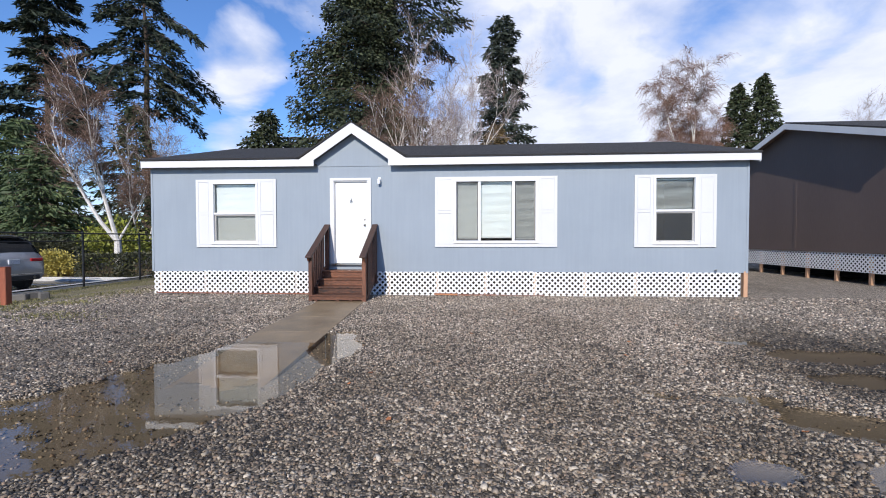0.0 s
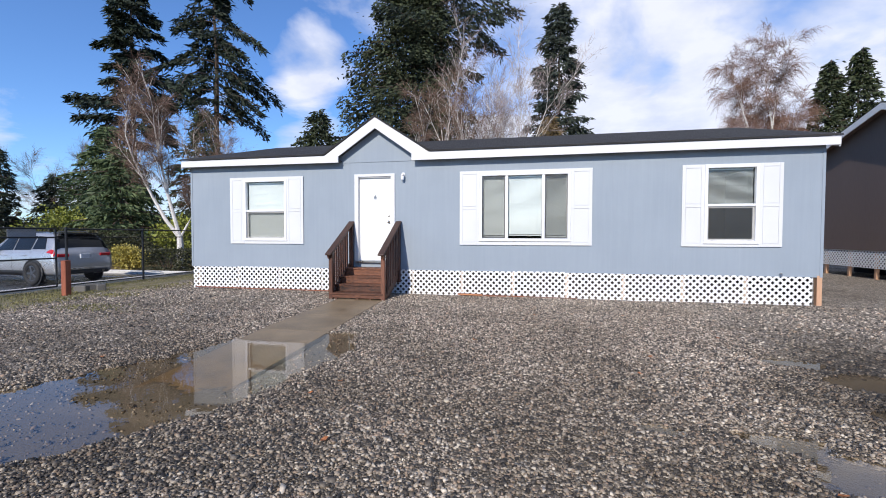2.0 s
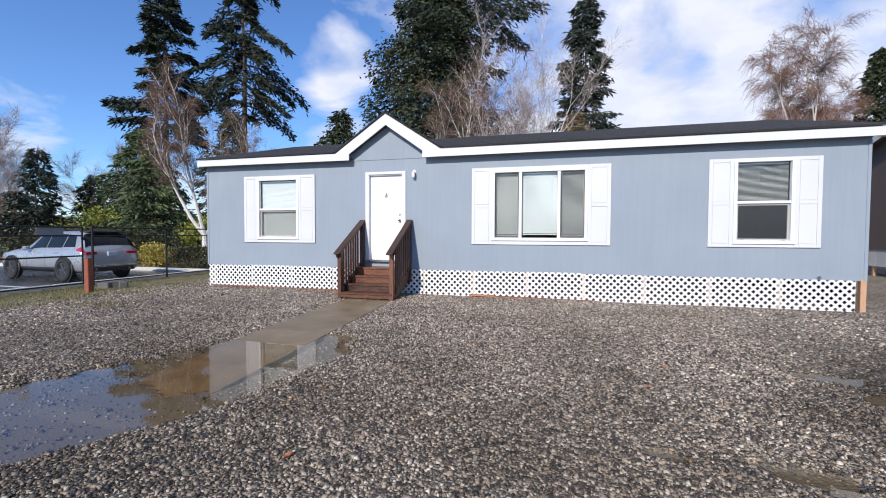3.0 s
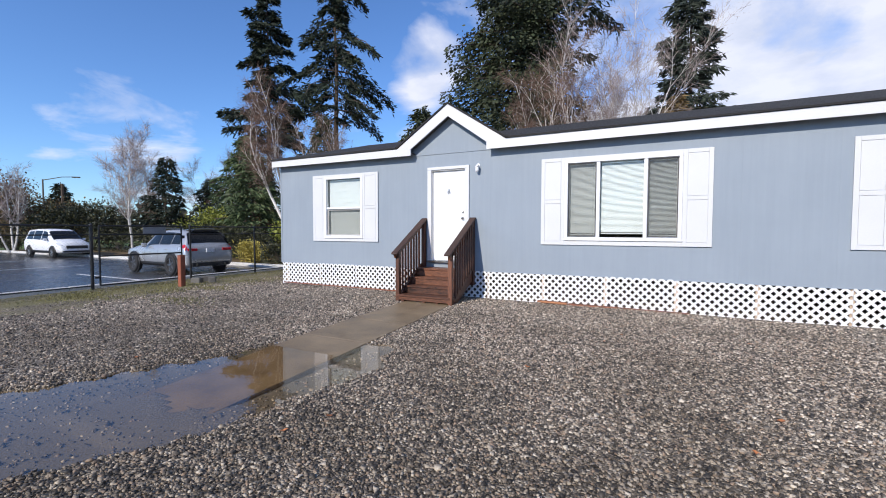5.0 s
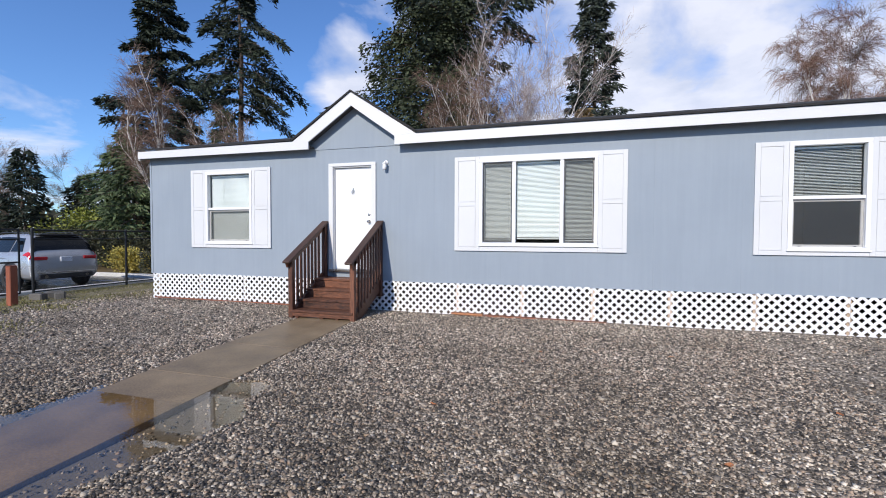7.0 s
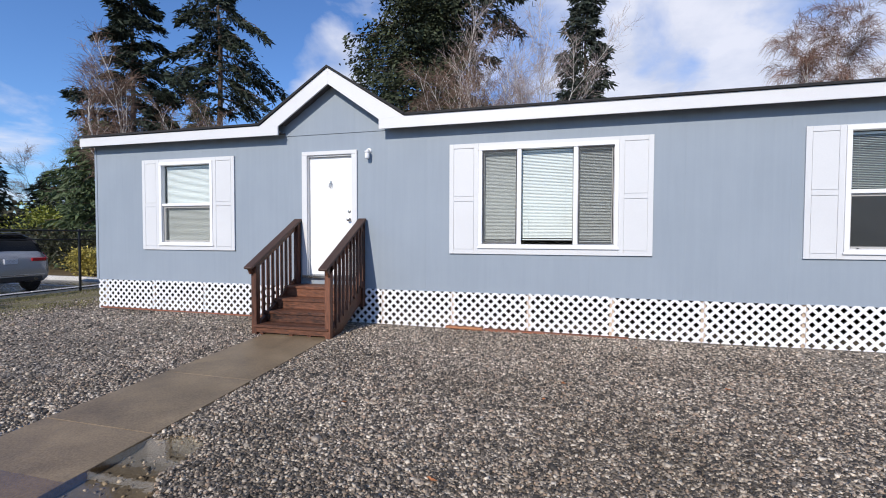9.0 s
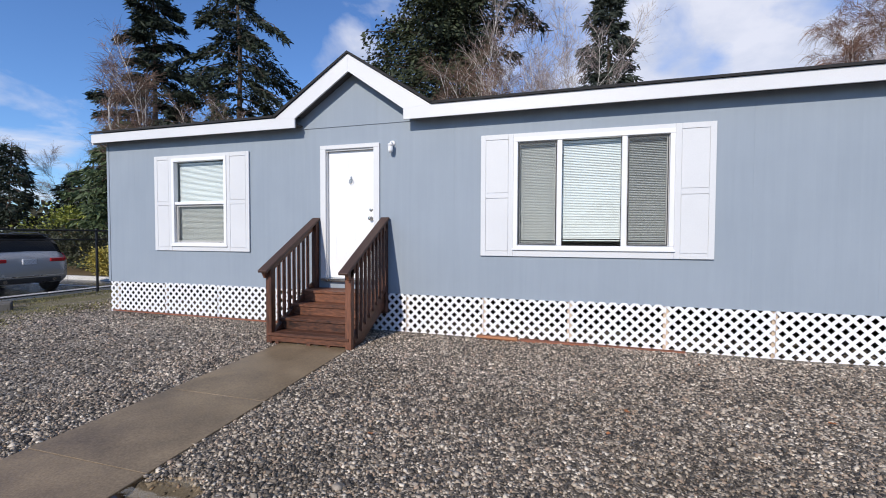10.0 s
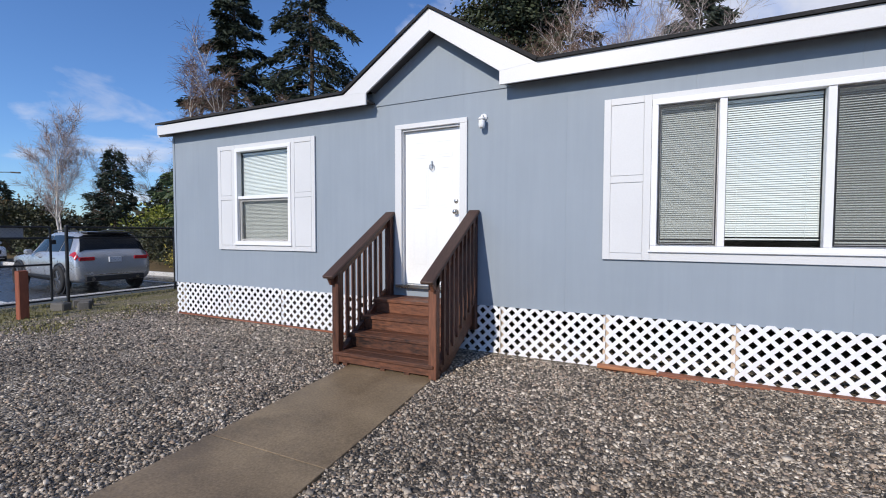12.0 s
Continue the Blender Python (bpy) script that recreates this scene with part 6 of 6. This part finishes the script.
shrub((-47.5, 20.5, G), 2.8, 4.6, 4200, OLIVE, "distant rounded brownish shrub across the lawn", 83, 0.2)
shrub((-48.0, 17.8, G), 2.4, 6.2, 5200, OLIVE, "tall brown-leaved shrub behind the pale birch clump", 84, 0.2)
shrub((-45.5, 16.5, G), (1.4, 1.2), 1.5, 1600, BUSH_GREEN, "dark rounded shrub on the lawn", 82, 0.14)


def build_far():
    """Low far woods all round, and two poles."""
    r = np.random.default_rng(5)
    p, d, sz = [], [], []
    n = 36000
    a = r.uniform(0, 2 * math.pi, n)
    dist = r.uniform(85, 130, n)
    top = 5 + 2 * np.sin(a * 7) + 2.2 * np.sin(a * 17 + 1) + 1.5 * np.sin(a * 41)
    z = r.uniform(0, 1, n) ** 0.8 * top
    p = np.stack([np.cos(a) * dist, np.sin(a) * dist + 5, z - 0.4], 1)
    ob = new("far_woods", blades(p, r.normal(size=(n, 3)) + np.array([[0, 0, 0.6]]), r.uniform(0.6, 1.6, n), 0.38, WOODS, "far_woods"))
    tagged(ob, "distant brown-green woods around the place", "woods", kind="stuff")
    pole = thing("utility_pole", (-53.0, 23.2, G), "distant weathered wooden utility pole", "pole")
    part("shaft", Shape().tube([(0, 0, 0), (0, 0, 6.4)], [0.16, 0.12], 8), FIR_BARK, pole)
    lamp = thing("street_lamp", (-55.8, 22.7, G), "distant grey street lamp with a side arm", "street lamp")
    part("pole", Shape().tube([(0, 0, 0), (0, 0, 6.95)], [0.10, 0.07], 8), BLOCK, lamp)
    part("arm", Shape().tube([(0, 0, 6.85), (1.0, 1.2, 7.25), (1.6, 1.9, 7.3)], [0.05, 0.045, 0.04], 6), BLOCK, lamp)
    part("head", Shape().box(-0.14, 0.14, -0.35, 0.35, -0.06, 0.06, pose(1.8, 2.1, 7.28, 0, 0, -41), c=0.03), BLOCK, lamp)


build_far()

# ---- gravel chips, lying leaves ----


def on_walk(x, y, margin=0.0):
    left, right = walk_left(y), walk_right(y)
    return (x > left - margin) & (x < right + margin) & (y > 3.6 - margin) & (y < 9.12 + margin)


def gravel(name, x0, x1, y0, y1, per_m2, size, seed, label, skip=None):
    r = np.random.default_rng(seed)
    n = int((x1 - x0) * (y1 - y0) * per_m2)
    x, y = r.uniform(x0, x1, n), r.uniform(y0, y1, n)
    keep = ~on_walk(x, y, 0.006) & ~((y > 10.03) & (x > HX0)) & ~((x > -3.5) & (x < -2.25) & (y > 9.0))
    if skip:
        keep &= ~((x > skip[0]) & (x < skip[1]) & (y > skip[2]) & (y < skip[3]))
    z = ground_z(x, y)
    keep &= (z > WATER_Z - 0.010) | (r.uniform(size=n) < np.where(x < 0, 0.12, 0.03))
    x, y, z = x[keep], y[keep], z[keep]
    n = len(x)
    # crushed chips: blocks with their corners knocked about
    cube = np.array([(i, j, k) for k in (-1, 1) for j in (-1, 1) for i in (-1, 1)]) * 0.72
    tri = np.array([(4, 5, 7), (4, 7, 6), (0, 1, 5), (0, 5, 4), (2, 6, 7), (2, 7, 3), (0, 4, 6), (0, 6, 2), (1, 3, 7), (1, 7, 5)])
    v = cube[None] + r.uniform(-0.42, 0.42, (n, 8, 3))
    s = size * r.lognormal(0.0, 0.27, (n, 1, 1))
    v = v * s * np.stack([r.uniform(0.8, 1.35, n), r.uniform(0.65, 1.05, n), r.uniform(0.45, 0.8, n)], 1)[:, None, :]
    t, a = r.uniform(-0.9, 0.9, n), r.uniform(0, 6.28, n)
    y1r = v[..., 1] * np.cos(t)[:, None] - v[..., 2] * np.sin(t)[:, None]
    z1r = v[..., 1] * np.sin(t)[:, None] + v[..., 2] * np.cos(t)[:, None]
    vx = v[..., 0] * np.cos(a)[:, None] - y1r * np.sin(a)[:, None] + x[:, None]
    vy = v[..., 0] * np.sin(a)[:, None] + y1r * np.cos(a)[:, None] + y[:, None]
    vz = z1r + (z + 0.32 * s[:, 0, 0])[:, None]
    faces = (np.arange(n)[:, None, None] * 8 + tri[None]).reshape(-1, 3)
    ob = new(name, raw_mesh(name, np.stack([vx, vy, vz], -1).reshape(-1, 3), faces, CHIP))
    return tagged(ob, label, "gravel", kind="stuff")


gravel("gravel", -4.2, 3.6, 2.0, 10.02, 2350, 0.0094, 90, "loose grey and brown crushed gravel chips")
gravel("gravel", -10.5, 10.8, 1.2, 12.0, 340, 0.0118, 91, "sparser loose grey gravel chips further out", (-4.2, 3.6, 2.0, 10.02))
r = random.Random(4)
for i in range(20):
    lx, ly = r.uniform(-4.5, 4.0), r.uniform(2.8, 9.8)
    if float(ground_z(lx, ly)) < WATER_Z:
        continue
    w, h = r.uniform(0.012, 0.024), r.uniform(0.018, 0.034)
    s = Shape().add([(-w, 0, 0.004), (-w * 0.6, h, 0.012), (0, h * 1.5, 0.004), (w * 0.7, h, 0.010), (w, 0, 0.002), (0, -h, 0.008), (0, h * 0.3, -0.002)], [(6, 0, 1), (6, 1, 2), (6, 2, 3), (6, 3, 4), (6, 4, 5), (6, 5, 0)])
    ob = part("leaf", s, LEAF)
    top = slab_z(ly) if bool(on_walk(np.array([lx]), np.array([ly]))[0]) else float(ground_z(lx, ly)) + 0.014
    ob.matrix_basis = pose(lx, ly, top, 0, 0, r.uniform(0, 360))
    tagged(ob, "small curled orange-brown fallen leaf", "leaf", "fallen leaves")


def build_moss():
    """Thin grass and moss in patches on the west side of the yard and along the fence."""
    r = np.random.default_rng(44)
    spots = [(-9.6, 7.9, 0.9, 0.5), (-8.5, 8.5, 0.7, 0.35), (-10.9, 9.2, 1.1, 0.9), (-10.2, 6.8, 1.3, 0.6), (-12.2, 8.6, 0.6, 3.2), (-12.2, 12.6, 0.6, 2.4), (-7.4, 7.0, 0.8, 0.4), (-9.2, 10.4, 0.9, 0.7), (-11.5, 7.0, 0.9, 0.9)]
    xs, ys = [], []
    for x, y, a, b in spots:
        n = int(900 * (a * b) ** 0.6)
        xs.append(x + r.normal(size=n) * a * 0.55)
        ys.append(y + r.normal(size=n) * b * 0.55)
    x, y = np.concatenate(xs), np.concatenate(ys)
    keep = x < -6.0
    x, y = x[keep], y[keep]
    p = np.stack([x, y, ground_z(x, y) - 0.004], 1)
    d = r.normal(size=p.shape) * 0.6 + np.array([[0, 0, 0.8]])
    ob = new("grass", blades(p, d, r.uniform(0.03, 0.075, len(p)), 0.14, MOSS, "grass"))
    tagged(ob, "thin yellow-green grass and moss in patches", "grass", kind="stuff")


MOSS = material("moss_blades", (0.10, 0.095, 0.035), (0.23, 0.205, 0.07), 0.8, 6, 0.8, 0.0, island=0.3)
build_moss()
